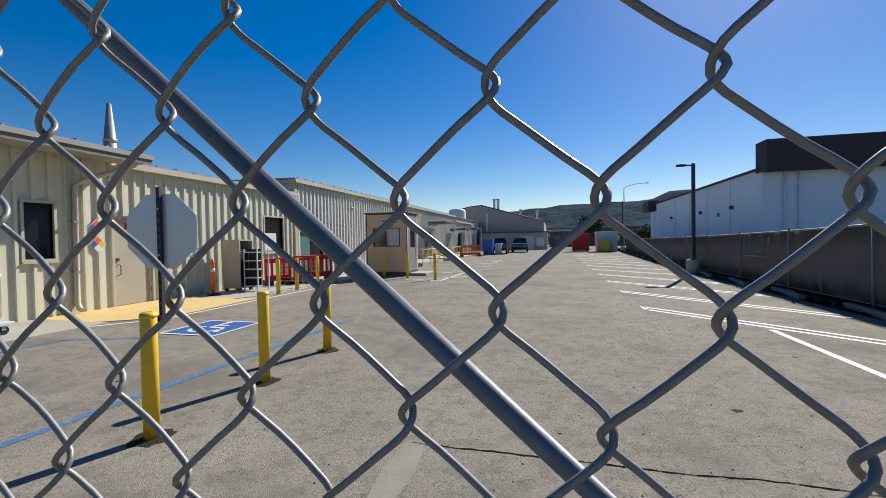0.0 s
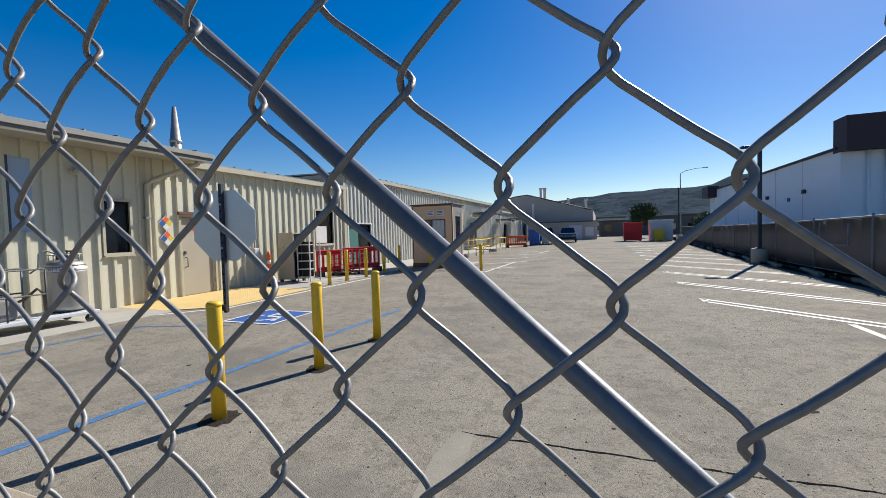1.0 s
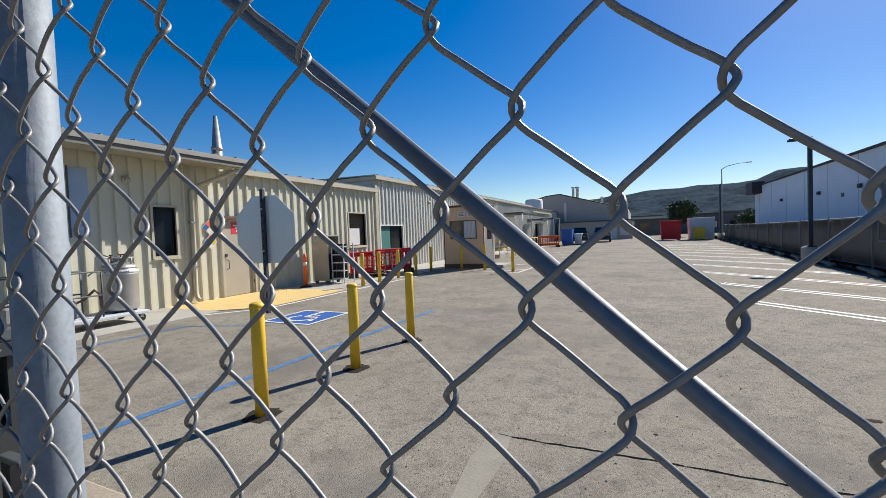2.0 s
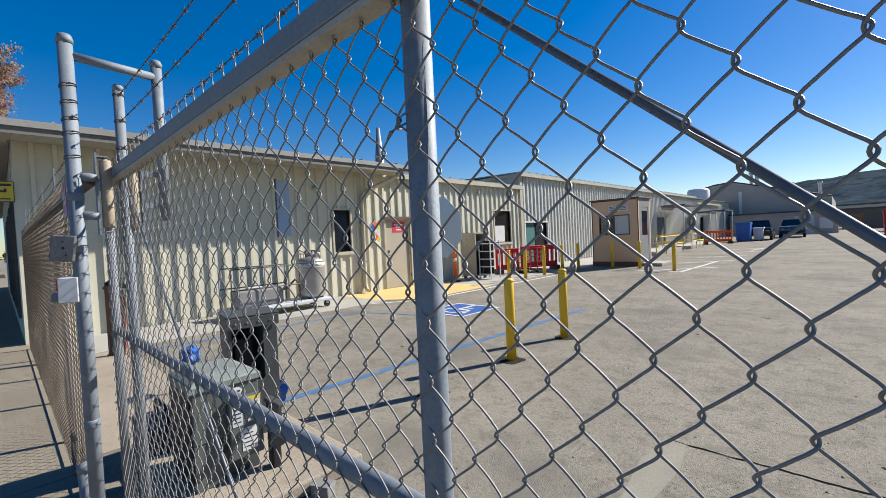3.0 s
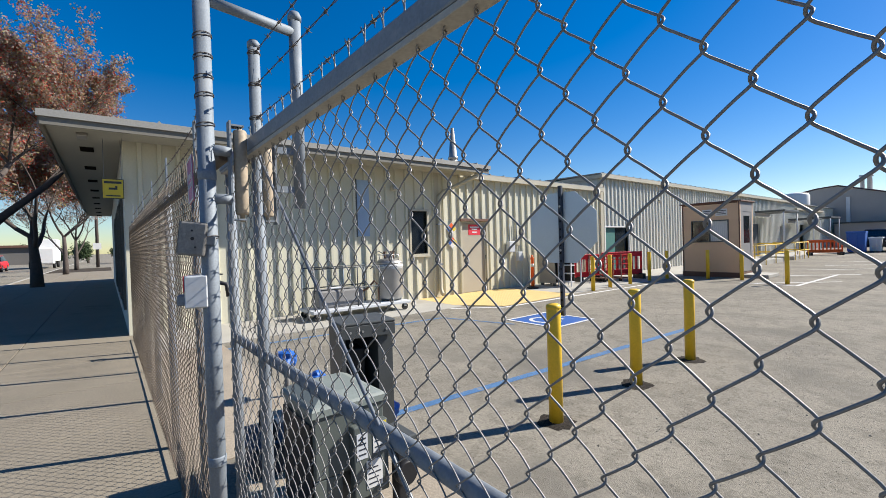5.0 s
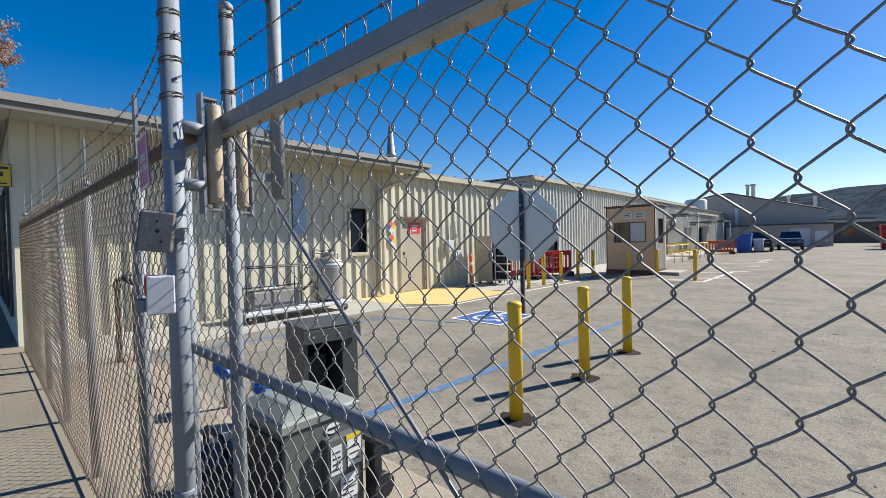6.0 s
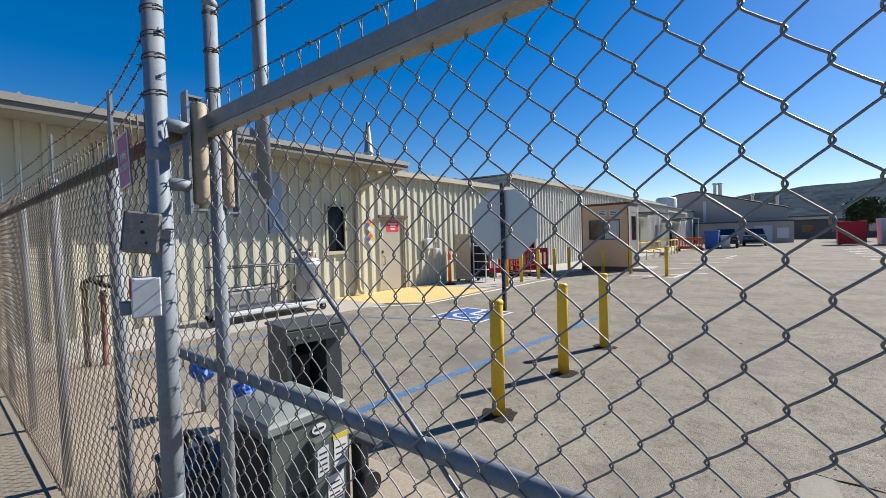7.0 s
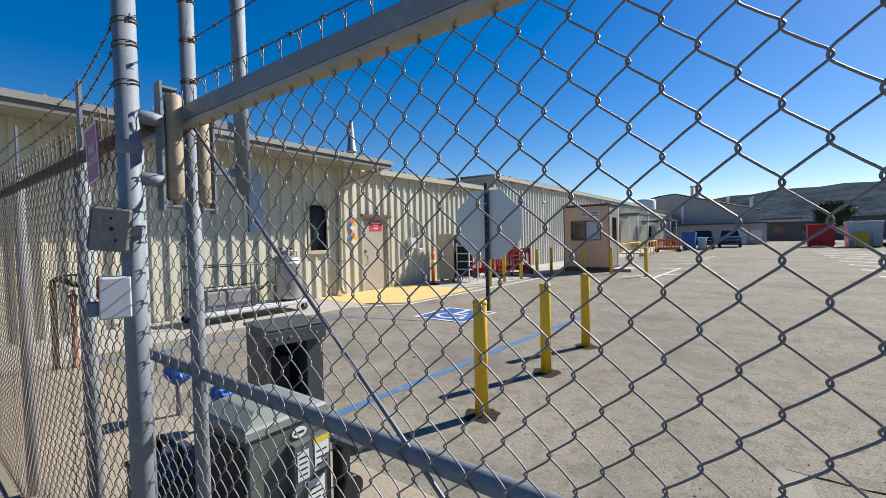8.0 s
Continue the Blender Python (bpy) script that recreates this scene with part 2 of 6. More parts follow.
M_PALELEAF = leaf_material("pale dry leaves", [(0.40, 0.36, 0.33), (0.36, 0.30, 0.27), (0.32, 0.22, 0.18), (0.42, 0.40, 0.38), (0.30, 0.25, 0.18)])


def glass_material(name, tint, rough=0.05):
    m = mat(name, tint, rough, var=0.02, bump=0)
    m.node_tree.nodes["Principled BSDF"].inputs["Specular IOR Level"].default_value = 0.7
    return m


M_GLASS = glass_material("dark window glass", (0.012, 0.015, 0.017))


# ---- mesh helpers ----
def box(bm, x0, x1, y0, y1, z0, z1, bevel=0.0, m=None):
    vs = [bm.verts.new(v) for v in ((x0, y0, z0), (x1, y0, z0), (x1, y1, z0), (x0, y1, z0), (x0, y0, z1), (x1, y0, z1), (x1, y1, z1), (x0, y1, z1))]
    fs = [bm.faces.new([vs[i] for i in f]) for f in ((3, 2, 1, 0), (4, 5, 6, 7), (0, 1, 5, 4), (1, 2, 6, 5), (2, 3, 7, 6), (3, 0, 4, 7))]
    if bevel:
        es = list({e for f in fs for e in f.edges})
        r = bmesh.ops.bevel(bm, geom=es, offset=bevel, segments=2, affect="EDGES", profile=0.5)
        vs = list({v for f in r["faces"] for v in f.verts} | {v for v in vs if v.is_valid})
    if m is not None:
        bmesh.ops.transform(bm, matrix=m, verts=vs)
    return vs


def tube_rings(bm, pts, radius, sides, caps=True):
    """A tube along a chain of points; radius is a number or one for each point."""
    pts = [Vector(p) for p in pts]
    n = len(pts)
    rs = radius if isinstance(radius, (list, tuple)) else [radius] * n
    d0 = (pts[1] - pts[0]).normalized()
    up = Vector((0, 0, 1)) if abs(d0.z) < 0.9 else Vector((0, 1, 0))
    u = d0.cross(up).normalized()
    rings = []
    for i, p in enumerate(pts):
        d = (pts[min(i + 1, n - 1)] - pts[max(i - 1, 0)]).normalized()
        u = (u - d * u.dot(d)).normalized()
        w = d.cross(u)
        rings.append([bm.verts.new(p + (u * math.cos(a) + w * math.sin(a)) * rs[i]) for a in (2 * math.pi * k / sides for k in range(sides))])
    for a, b in zip(rings, rings[1:]):
        for k in range(sides):
            f = bm.faces.new((a[k], a[(k + 1) % sides], b[(k + 1) % sides], b[k]))
            f.smooth = True
    if caps:
        bm.faces.new(rings[0][::-1])
        bm.faces.new(rings[-1])
    return rings


def cyl(bm, p0, p1, r, sides=16, r1=None):
    return tube_rings(bm, [p0, p1], [r, r if r1 is None else r1], sides)


def lathe(bm, profile, sides=20, at=(0, 0, 0)):
    """Turned shape round z from (radius, height) pairs."""
    rings = [[bm.verts.new((at[0] + r * math.cos(a), at[1] + r * math.sin(a), at[2] + z)) for a in (2 * math.pi * k / sides for k in range(sides))] for r, z in profile]
    for a, b in zip(rings, rings[1:]):
        for k in range(sides):
            f = bm.faces.new((a[k], a[(k + 1) % sides], b[(k + 1) % sides], b[k]))
            f.smooth = True
    bm.faces.new(rings[0][::-1])
    bm.faces.new(rings[-1])


def finish(name, bm, material, sharp=True):
    bmesh.ops.recalc_face_normals(bm, faces=bm.faces)
    me = bpy.data.meshes.new(name)
    bm.to_mesh(me)
    bm.free()
    me.materials.append(material)
    return me


def part(name, bm, material, parent=None, label=""):
    """Links a bmesh as one mesh object, under a thing or a part."""
    me = bm if isinstance(bm, bpy.types.Mesh) else finish(name, bm, material)
    ob = new(name, me)
    if parent is not None:
        ob.parent = parent
        ob.matrix_parent_inverse = parent.matrix_basis.inverted() if parent.parent is None else Matrix.Identity(4)
    if label:
        tagged(ob, label)
    return ob


def part_local(name, me, parent, m, label=""):
    """A mesh under a parent, at a pose in the parent's own axes."""
    ob = new(name, me)
    ob.parent = parent
    ob.matrix_basis = m
    if label:
        tagged(ob, label)
    return ob


def thing(name, label, category, group="", kind="", at=(0, 0, 0), rz=0):
    ob = new(name)
    ob.empty_display_size = 0.1
    ob.matrix_basis = pose(*at, 0, 0, rz)
    return tagged(ob, label, category, group, kind)


def B():
    return bmesh.new()


def sheet(name, x0, x1, y0, y1, z, material, label="", kind="structure", category="", thick=0.0):
    bm = B()
    if thick:
        box(bm, x0, x1, y0, y1, z - thick, z)
    else:
        bm.faces.new([bm.verts.new(v) for v in ((x0, y0, z), (x1, y0, z), (x1, y1, z), (x0, y1, z))])
    ob = part(name, bm, material)
    return tagged(ob, label, category, "", kind)


def boxpart(name, parent, material, x0, x1, y0, y1, z0, z1, bevel=0.0, label="", m=None):
    bm = B()
    box(bm, x0, x1, y0, y1, z0, z1, bevel, m)
    return part(name, bm, material, parent, label)


def pipe(name, parent, material, p0, p1, r, sides=16, label=""):
    bm = B()
    cyl(bm, p0, p1, r, sides)
    return part(name, bm, material, parent, label)


def letters(text, size, material, parent, m, name="lettering"):
    cu = bpy.data.curves.new(name, "FONT")
    cu.body, cu.size, cu.align_x, cu.align_y, cu.extrude = text, size, "CENTER", "CENTER", 0.0008
    tmp = bpy.data.objects.new(name, cu)
    me = bpy.data.meshes.new_from_object(tmp)
    bpy.data.objects.remove(tmp)
    me.materials.clear()
    me.materials.append(material)
    ob = new(name, me)
    if parent is not None:
        ob.parent = parent
    ob.matrix_basis = m
    return ob

# ---- ground ----
def ground_sheet():
    bm = B()
    xs = [-2500, -300, -60, 40, 300, 2500]
    ys = [-2500, -300, -60, 70, 300, 3500]
    vs = [[bm.verts.new((x, y, 0)) for x in xs] for y in ys]
    for j in range(5):
        for i in range(5):
            bm.faces.new((vs[j][i], vs[j][i + 1], vs[j + 1][i + 1], vs[j + 1][i]))
    return tagged(part("ground", bm, M_ASPHALT), "aged grey-tan asphalt lot, stained and gritty", "ground", kind="structure")


ground = ground_sheet()


def paint(name, quads, material, label, category="road marking", z=0.004, parent=None):
    """Thin coat of paint on the ground from quads of (x, y) corners."""
    bm = B()
    for q in quads:
        bm.faces.new([bm.verts.new((x, y, z)) for x, y in q])
    ob = part(name, bm, material, parent)
    return tagged(ob, label, category, kind="structure") if parent is None else ob


def stroke(a, b, w):
    a, b = Vector(a), Vector(b)
    n = Vector((-(b - a).y, (b - a).x)).normalized() * w / 2
    return [(a - n)[:], (b - n)[:], (b + n)[:], (a + n)[:]]


# concrete street walk in front of the fence, each slab a piece
walk_base = sheet("pavement", -60, 30, -4.6, -0.30, 0.006, M_SEAM, "pale concrete street pavement with scored joints", category="pavement")
slab_meshes = {}


def slab(parent, x0, x1, y0, y1, z0, z1, material, name="slab"):
    key = (round(x1 - x0, 3), round(y1 - y0, 3), round(z1 - z0, 3), material.name)
    if key not in slab_meshes:
        bm = B()
        box(bm, 0, x1 - x0, 0, y1 - y0, 0, z1 - z0, 0.006)
        slab_meshes[key] = finish(name, bm, material)
    return part_local(name, slab_meshes[key], parent, pose(x0, y0, z0))


for i in range(36):
    x1 = 6 - i * 1.5
    for j in range(3):
        slab(walk_base, x1 - 1.493, x1, -4.6 + j * 1.435, -4.6 + j * 1.435 + 1.428, 0.0, 0.018, M_WALK)
road = sheet("road", -200, 60, -16, -4.75, 0.005, M_ASPHALT, "grey asphalt street beyond the pavement", category="road")
kerb = sheet("kerb", -200, 60, -4.75, -4.6, 0.03, M_CONC, "pale concrete kerb along the street", category="kerb", thick=0.12)

# walkway along the building
apron = sheet("walkway", -10.8, -8.9, -0.2, 5.9, 0.012, M_CONC, "pale concrete walkway along the metal building", category="walkway", thick=0.03)
apron3 = sheet("walkway", -8.85, -4.75, -0.28, 0.75, 0.010, M_STRIP, "tan concrete strip inside the fence", category="walkway", thick=0.03)
apron2 = sheet("walkway", -10.8, -8.3, 9.3, 44.0, 0.012, M_CONC, "pale concrete walkway beside the loading doors", category="walkway", thick=0.03)


def tactile():
    """Yellow ramp paving with rows of small domes."""
    base = tagged(part("tactile_paving", B_poly([(-10.8, 5.9), (-9.2, 5.83), (-8.2, 6.5), (-8.25, 9.3), (-10.8, 9.3)], 0.010, 0.014), M_YELLOW_PAD), "yellow tactile paving with raised domes by the door", "tactile paving", kind="structure")
    bm = B()
    for i in range(38):
        for j in range(52):
            x, y = -8.32 - i * 0.062, 9.2 - j * 0.062
            if y < 5.95 or (y < 6.5 and x > -9.2 + (y - 5.83) / 0.67):
                continue
            t = bm.verts.new((x, y, 0.019))
            ring = [bm.verts.new((x + 0.014 * math.cos(a), y + 0.014 * math.sin(a), 0.0135)) for a in (0.5, 1.76, 3.0, 4.27, 5.5)]
            for k in range(5):
                bm.faces.new((t, ring[k], ring[(k + 1) % 5]))
    domes = part("domes", bm, M_YELLOW_PAD, base)
    tagged(domes, kind="stuff")


def B_poly(pts, thick, z):
    bm = B()
    lo = [bm.verts.new((x, y, z - thick)) for x, y in pts]
    hi = [bm.verts.new((x, y, z)) for x, y in pts]
    bm.faces.new(hi)
    bm.faces.new(lo[::-1])
    n = len(pts)
    for i in range(n):
        bm.faces.new((lo[i], lo[(i + 1) % n], hi[(i + 1) % n], hi[i]))
    return bm


tactile()
paint("white_edge_line", [stroke((-8.95, -0.2), (-8.95, 5.4), 0.11), stroke((-8.95, 5.4), (-8.1, 6.4), 0.1), stroke((-8.1, 6.4), (-8.05, 9.0), 0.1), stroke((-8.05, 9.0), (-7.9, 13.6), 0.1)], M_WHITE_LINE, "worn white edge line beside the walkway")
paint("blue_line", [stroke((-4.68, 0.55), (-4.32, 7.0), 0.10)], M_BLUE_LINE, "worn blue painted line marking the accessible bay")
paint("blue_line", [stroke((-8.5, -0.2), (-8.1, 4.6), 0.09), stroke((-8.1, 4.6), (-6.6, 5.05), 0.06)], M_BLUE_LINE, "worn blue painted line near the walkway")


def access_symbol():
    """Blue square with a white border and a wheelchair figure of plain strokes."""
    x0, x1, y0, y1 = -7.0, -5.85, 5.25, 6.42
    pad = paint("accessible_parking_symbol", [[(x0, y0), (x1, y0), (x1, y1), (x0, y1)]], M_BLUE_PAD, "blue square with white wheelchair symbol painted on asphalt", "road marking", 0.005)
    w = 0.06
    paint("border", [[(x0, y0), (x1, y0), (x1, y0 + w), (x0, y0 + w)], [(x0, y1 - w), (x1, y1 - w), (x1, y1), (x0, y1)], [(x0, y0 + w), (x0 + w, y0 + w), (x0 + w, y1 - w), (x0, y1 - w)], [(x1 - w, y0 + w), (x1, y0 + w), (x1, y1 - w), (x1 - w, y1 - w)]], M_WHITE_LINE, "", z=0.009, parent=pad)
    cx, cy = -6.45, 5.72
    arc = []
    pts = [(cx + 0.27 * math.cos(a), cy + 0.24 * math.sin(a)) for a in [math.radians(130 + k * 20) for k in range(13)]]
    for a, b in zip(pts, pts[1:]):
        arc.append(stroke(a, b, 0.075))
    arc += [stroke((cx - 0.02, cy + 0.5), (cx - 0.02, cy + 0.12), 0.09), stroke((cx - 0.02, cy + 0.12), (cx + 0.25, cy + 0.12), 0.08), stroke((cx + 0.25, cy + 0.12), (cx + 0.36, cy - 0.2), 0.08), stroke((cx + 0.0, cy + 0.3), (cx + 0.2, cy + 0.3), 0.06)]
    head = [(cx - 0.02 + 0.06 * math.cos(a), cy + 0.57 + 0.06 * math.sin(a)) for a in [k * math.pi / 5 for k in range(10)]]
    paint("symbol", arc + [head], M_WHITE_LINE, "", z=0.009, parent=pad)


access_symbol()

# angled stalls along the screened fence: hairpin double lines
for k in range(12):
    y = 9.15 + 2.82 * k
    a, L, d = (1.2, y), 4.6, 0.17
    e = (a[0] + L * 0.70, a[1] - L * 0.714)
    paint("stall_line", [stroke((a[0], a[1] - d), (e[0], e[1] - d), 0.10), stroke((a[0], a[1] + d), (e[0], e[1] + d), 0.10), stroke((a[0] + 0.03, a[1] - d - 0.05), (a[0] + 0.03, a[1] + d + 0.05), 0.10)], M_WHITE_LINE, "worn white double line of an angled parking stall")
paint("stall_line", [stroke((2.67, 7.25), (2.70, 1.0), 0.10)], M_WHITE_LINE, "worn white line running from the last stall")
for k in range(5):
    y = 16.4 + 3.2 * k
    paint("stall_line", [stroke((-5.6, y - 1.6), (-3.9, y), 0.10)], M_WHITE_LINE, "worn white line of an angled stall by the kiosk")
paint("stall_line", [stroke((-6.0, 14.75), (-4.58, 14.5), 0.1), stroke((-4.58, 14.5), (-4.4, 19.3), 0.1), stroke((-4.31, 26.7), (-3.96, 29.3), 0.1)], M_WHITE_LINE, "worn white line around the kiosk island")


def crack():
    bm = B()
    x, y, last = -1.62, 2.57, None
    rnd = random.Random(4)
    while x < 5:
        w = 0.003 + 0.007 * rnd.random()
        cur = (bm.verts.new((x, y - w, 0.003)), bm.verts.new((x, y + w, 0.003)))
        if last:
            bm.faces.new((last[0], cur[0], cur[1], last[1]))
        last = cur
        x += 0.05
        y += (rnd.random() - 0.47) * 0.016
    tagged(part("crack", bm, M_JOINT), "long dark jagged crack across the asphalt", "crack", kind="structure")
    rnd = random.Random(8)
    pts = [(-1.66, 2.58), (-1.52, 2.55), (-1.47, 2.2), (-1.5, 1.8), (-1.46, 1.3), (-1.52, 0.8), (-1.5, 0.1), (-1.72, 0.1), (-1.66, 0.7), (-1.72, 1.2), (-1.64, 1.7), (-1.7, 2.2)]
    bm = B()
    bm.faces.new([bm.verts.new((x, y, 0.003)) for x, y in pts])
    tagged(part("patch", bm, M_PATCH), "pale rough repaired strip in the asphalt", "patch", kind="structure")


crack()


def stain(x, y, r, seed):
    rnd = random.Random(seed)
    bm = B()
    c = bm.verts.new((x, y, 0.004))
    ring = [bm.verts.new((x + q * math.cos(a), y + q * 0.8 * math.sin(a), 0.003)) for a, q in [(2 * math.pi * k / 14, r * rnd.uniform(0.5, 1.2)) for k in range(14)]]
    for k in range(14):
        bm.faces.new((c, ring[k], ring[(k + 1) % 14]))
    tagged(part("stain", bm, M_PATCHDARK), "small dark tar spot on the asphalt", "stain", kind="structure")


for k, (x, y, r) in enumerate(((0.88, 3.69, 0.045), (-0.57, 2.94, 0.018), (2.2, 5.6, 0.03), (-2.2, 5.9, 0.03), (-1.6, 7.5, 0.05), (-5.2, 3.2, 0.03))):
    stain(x, y, r, k)


def pebbles():
    """Loose grit over the near asphalt."""
    rnd = np.random.RandomState(3)
    n = 14000
    verts, faces = [], []
    for i in range(n):
        x, y = rnd.uniform(-6, 3.5), rnd.uniform(0.1, 7.5)
        r = rnd.uniform(0.002, 0.005) * (1 + 1.2 * (rnd.rand() > 0.97))
        b = len(verts)
        a0 = rnd.uniform(0, 6)
        for k in range(4):
            verts.append((x + r * math.cos(a0 + k * 1.57), y + r * 0.8 * math.sin(a0 + k * 1.57), 0.0005))
        verts.append((x, y, r * 0.9))
        faces += [(b + k, b + (k + 1) % 4, b + 4) for k in range(4)]
    me = bpy.data.meshes.new("grit")
    me.from_pydata(verts, [], faces)
    me.materials.append(M_PATCH)
    tagged(new("grit", me), "loose grit and pebbles scattered on asphalt", "grit", kind="stuff")


pebbles()


# ---- ribbed metal buildings on the left ----
PANEL = 0.9
panel_cache = {}


def rib_strips(width):
    """Profile of a ribbed panel: strips from (along, out) to (along, out)."""
    out, y = [(0.0, 0.0)], 0.0
    while y < width - 0.01:
        for dy, dx in ((0.195, 0.0), (0.21, 0.047), (0.268, 0.047), (0.283, 0.0), (0.30, 0.0)):
            out.append((min(y + dy, width), dx))
        y += 0.30
    return out


def rib_panel(width, holes, z0, z1, material):
    key = (round(width, 3), tuple(holes), round(z0, 3), round(z1, 3), material.name)
    if key in panel_cache:
        return panel_cache[key]
    bm = B()
    prof = rib_strips(width)
    for (a, xa), (b, xb) in zip(prof, prof[1:]):
        if b - a < 1e-4:
            continue
        mid = (a + b) / 2
        spans = [(z0, z1)]
        for h0, h1, hz0, hz1 in holes:
            if h0 < mid < h1:
                nxt = []
                for s0, s1 in spans:
                    if hz0 > s0:
                        nxt.append((s0, min(hz0, s1)))
                    if hz1 < s1:
                        nxt.append((max(hz1, s0), s1))
                spans = nxt
        for s0, s1 in spans:
            bm.faces.new([bm.verts.new(v) for v in ((xa, a, s0), (xb, b, s0), (xb, b, s1), (xa, a, s1))])
    bmesh.ops.remove_doubles(bm, verts=bm.verts, dist=1e-5)
    me = bpy.data.meshes.new("panel")
    bm.to_mesh(me)
    bm.free()
    me.materials.append(material)
    panel_cache[key] = me
    return me


def rib_wall(name, x, y0, y1, z0, z1, material, holes, label):
    """Wall facing +x: solid backing with openings cut through, and ribbed panels on it."""
    bm = B()
    ys = sorted({y0, y1, *[h for q in holes for h in q[:2]]})
    for a, b in zip(ys, ys[1:]):
        cut = [(q[2], q[3]) for q in holes if q[0] <= a + 1e-6 and q[1] >= b - 1e-6]
        z = z0
        for c0, c1 in sorted(cut):
            if c0 > z:
                box(bm, x - 0.18, x - 0.004, a, b, z, c0)
            z = c1
        box(bm, x - 0.18, x - 0.004, a, b, z, z1)
    wall = tagged(part(name, bm, material), label, "wall", kind="structure")
    n = math.ceil((y1 - y0) / PANEL - 0.01)
    for i in range(n):
        a = y0 + i * PANEL
        w = min(PANEL, y1 - a)
        hs = [(round(q[0] - a, 3), round(q[1] - a, 3), q[2], q[3]) for q in holes if q[1] > a and q[0] < a + w]
        part_local("panel", rib_panel(w, hs, z0, z1, material), wall, pose(x, a, 0))
    return wall


WX = -10.8
wall_1 = rib_wall("wall_1", WX, -0.35, 6.55, 0.0, 3.62, M_SIDING, [(5.72, 6.25, 1.23, 2.38), (4.14, 4.5, 1.72, 3.1)], "cream ribbed metal wall in the shade of the eave")
wall_2 = rib_wall("wall_2", WX, 6.62, 14.9, 0.0, 3.5, M_SIDING, [(7.5, 8.48, 0.0, 2.06), (13.0, 14.1, 1.17, 2.44)], "cream ribbed metal wall in raking sun")
wall_3 = rib_wall("wall_3", WX, 14.95, 44.0, 0.0, 4.05, M_SIDING2, [(15.2, 17.1, 0.0, 1.95), (24.5, 25.6, 0.0, 2.1), (33.0, 35.0, 0.0, 2.2), (40.0, 41.0, 0.0, 2.1)], "beige ribbed metal wall of the taller hall")
wall_4 = rib_wall("wall_4", WX, 44.0, 59.8, 0.0, 3.9, M_SIDING2, [(46.0, 48.0, 0.0, 2.2)], "beige ribbed metal wall of the far sheds")


def shell(name, x0, x1, y0, y1, z0, z1, material, label, cat="wall"):
    bm = B()
    box(bm, x0, x1, y0, y1, z0, z1)
    return tagged(part(name, bm, material), label, cat, kind="structure")


shell("wall_5", -30, WX - 0.18, -0.35, -0.17, 0, 3.5, M_STUCCO, "off-white painted street front of the building")
shell("wall_6", -30, WX - 0.18, 6.56, 6.61, 0, 3.5, M_STUCCO, "plain inner wall between the building halves")
shell("wall_7", -30, WX - 0.004, 14.9, 14.949, 0, 4.05, M_SIDING2, "beige gable end rising over the lower roof")
shell("wall_8", -30, -29.8, -0.17, 54, 0, 3.5, M_STUCCO, "plain rear wall of the metal buildings")
shell("wall_9", -29.8, WX - 0.004, 59.6, 59.8, 0, 3.8, M_STUCCO, "plain end wall of the far sheds")
shell("floor", -29.8, WX - 0.18, -0.17, 59.6, 0.0, 0.01, M_CONC, "plain concrete floor inside the buildings", "floor")


def roof(name, x0, z0, x1, z1, y0, y1, thick, label):
    """Sloping metal roof with standing seams, from the eave at x0 to x1."""
    bm = B()
    vs = [bm.verts.new(v) for v in ((x0, y0, z0), (x0, y1, z0), (x1, y1, z1), (x1, y0, z1), (x0, y0, z0 - thick), (x0, y1, z0 - thick), (x1, y1, z1 - thick), (x1, y0, z1 - thick))]
    for f in ((0, 1, 2, 3), (7, 6, 5, 4), (0, 4, 5, 1), (1, 5, 6, 2), (2, 6, 7, 3), (3, 7, 4, 0)):
        bm.faces.new([vs[i] for i in f])
    y = y0 + 0.25
    while y < y1:
        v = [bm.verts.new(p) for p in ((x0, y - 0.03, z0), (x0, y + 0.03, z0), (x1, y + 0.03, z1), (x1, y - 0.03, z1), (x0, y, z0 + 0.035), (x1, y, z1 + 0.035))]
        for f in ((0, 4, 5, 3), (4, 1, 2, 5), (0, 1, 4), (3, 5, 2)):
            bm.faces.new([v[i] for i in f])
        y += 0.6
    return tagged(part(name, bm, M_ROOF), label, "roof", kind="structure")


EX = -9.85
roof_1 = roof("roof_1", EX, 3.62, -30, 5.0, -1.32, 7.75, 0.05, "pale ribbed metal roof with a deep eave")
roof_2 = roof("roof_2", -10.62, 3.53, -30, 4.0, 7.76, 14.88, 0.04, "pale ribbed metal roof of the lower shed")
roof_3 = roof("roof_3", -10.66, 4.12, -30, 4.5, 14.8, 44.2, 0.05, "pale ribbed metal roof of the taller hall")
roof_4 = roof("roof_4", -10.6, 3.97, -30, 4.35, 44.21, 59.85, 0.05, "pale ribbed metal roof of the far sheds")
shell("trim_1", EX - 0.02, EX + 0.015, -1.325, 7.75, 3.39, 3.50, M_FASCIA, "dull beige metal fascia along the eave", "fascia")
shell("trim_9", EX - 0.02, EX + 0.05, -1.36, 7.79, 3.502, 3.60, M_GUTTER, "pale rolled gutter lip above the fascia", "gutter")
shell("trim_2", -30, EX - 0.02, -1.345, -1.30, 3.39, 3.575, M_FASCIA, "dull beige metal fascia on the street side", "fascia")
shell("trim_3", WX - 0.03, WX + 0.06, 6.50, 6.66, 0.0, 3.455, M_TRIM, "cream folded corner trim between wall sections", "trim")
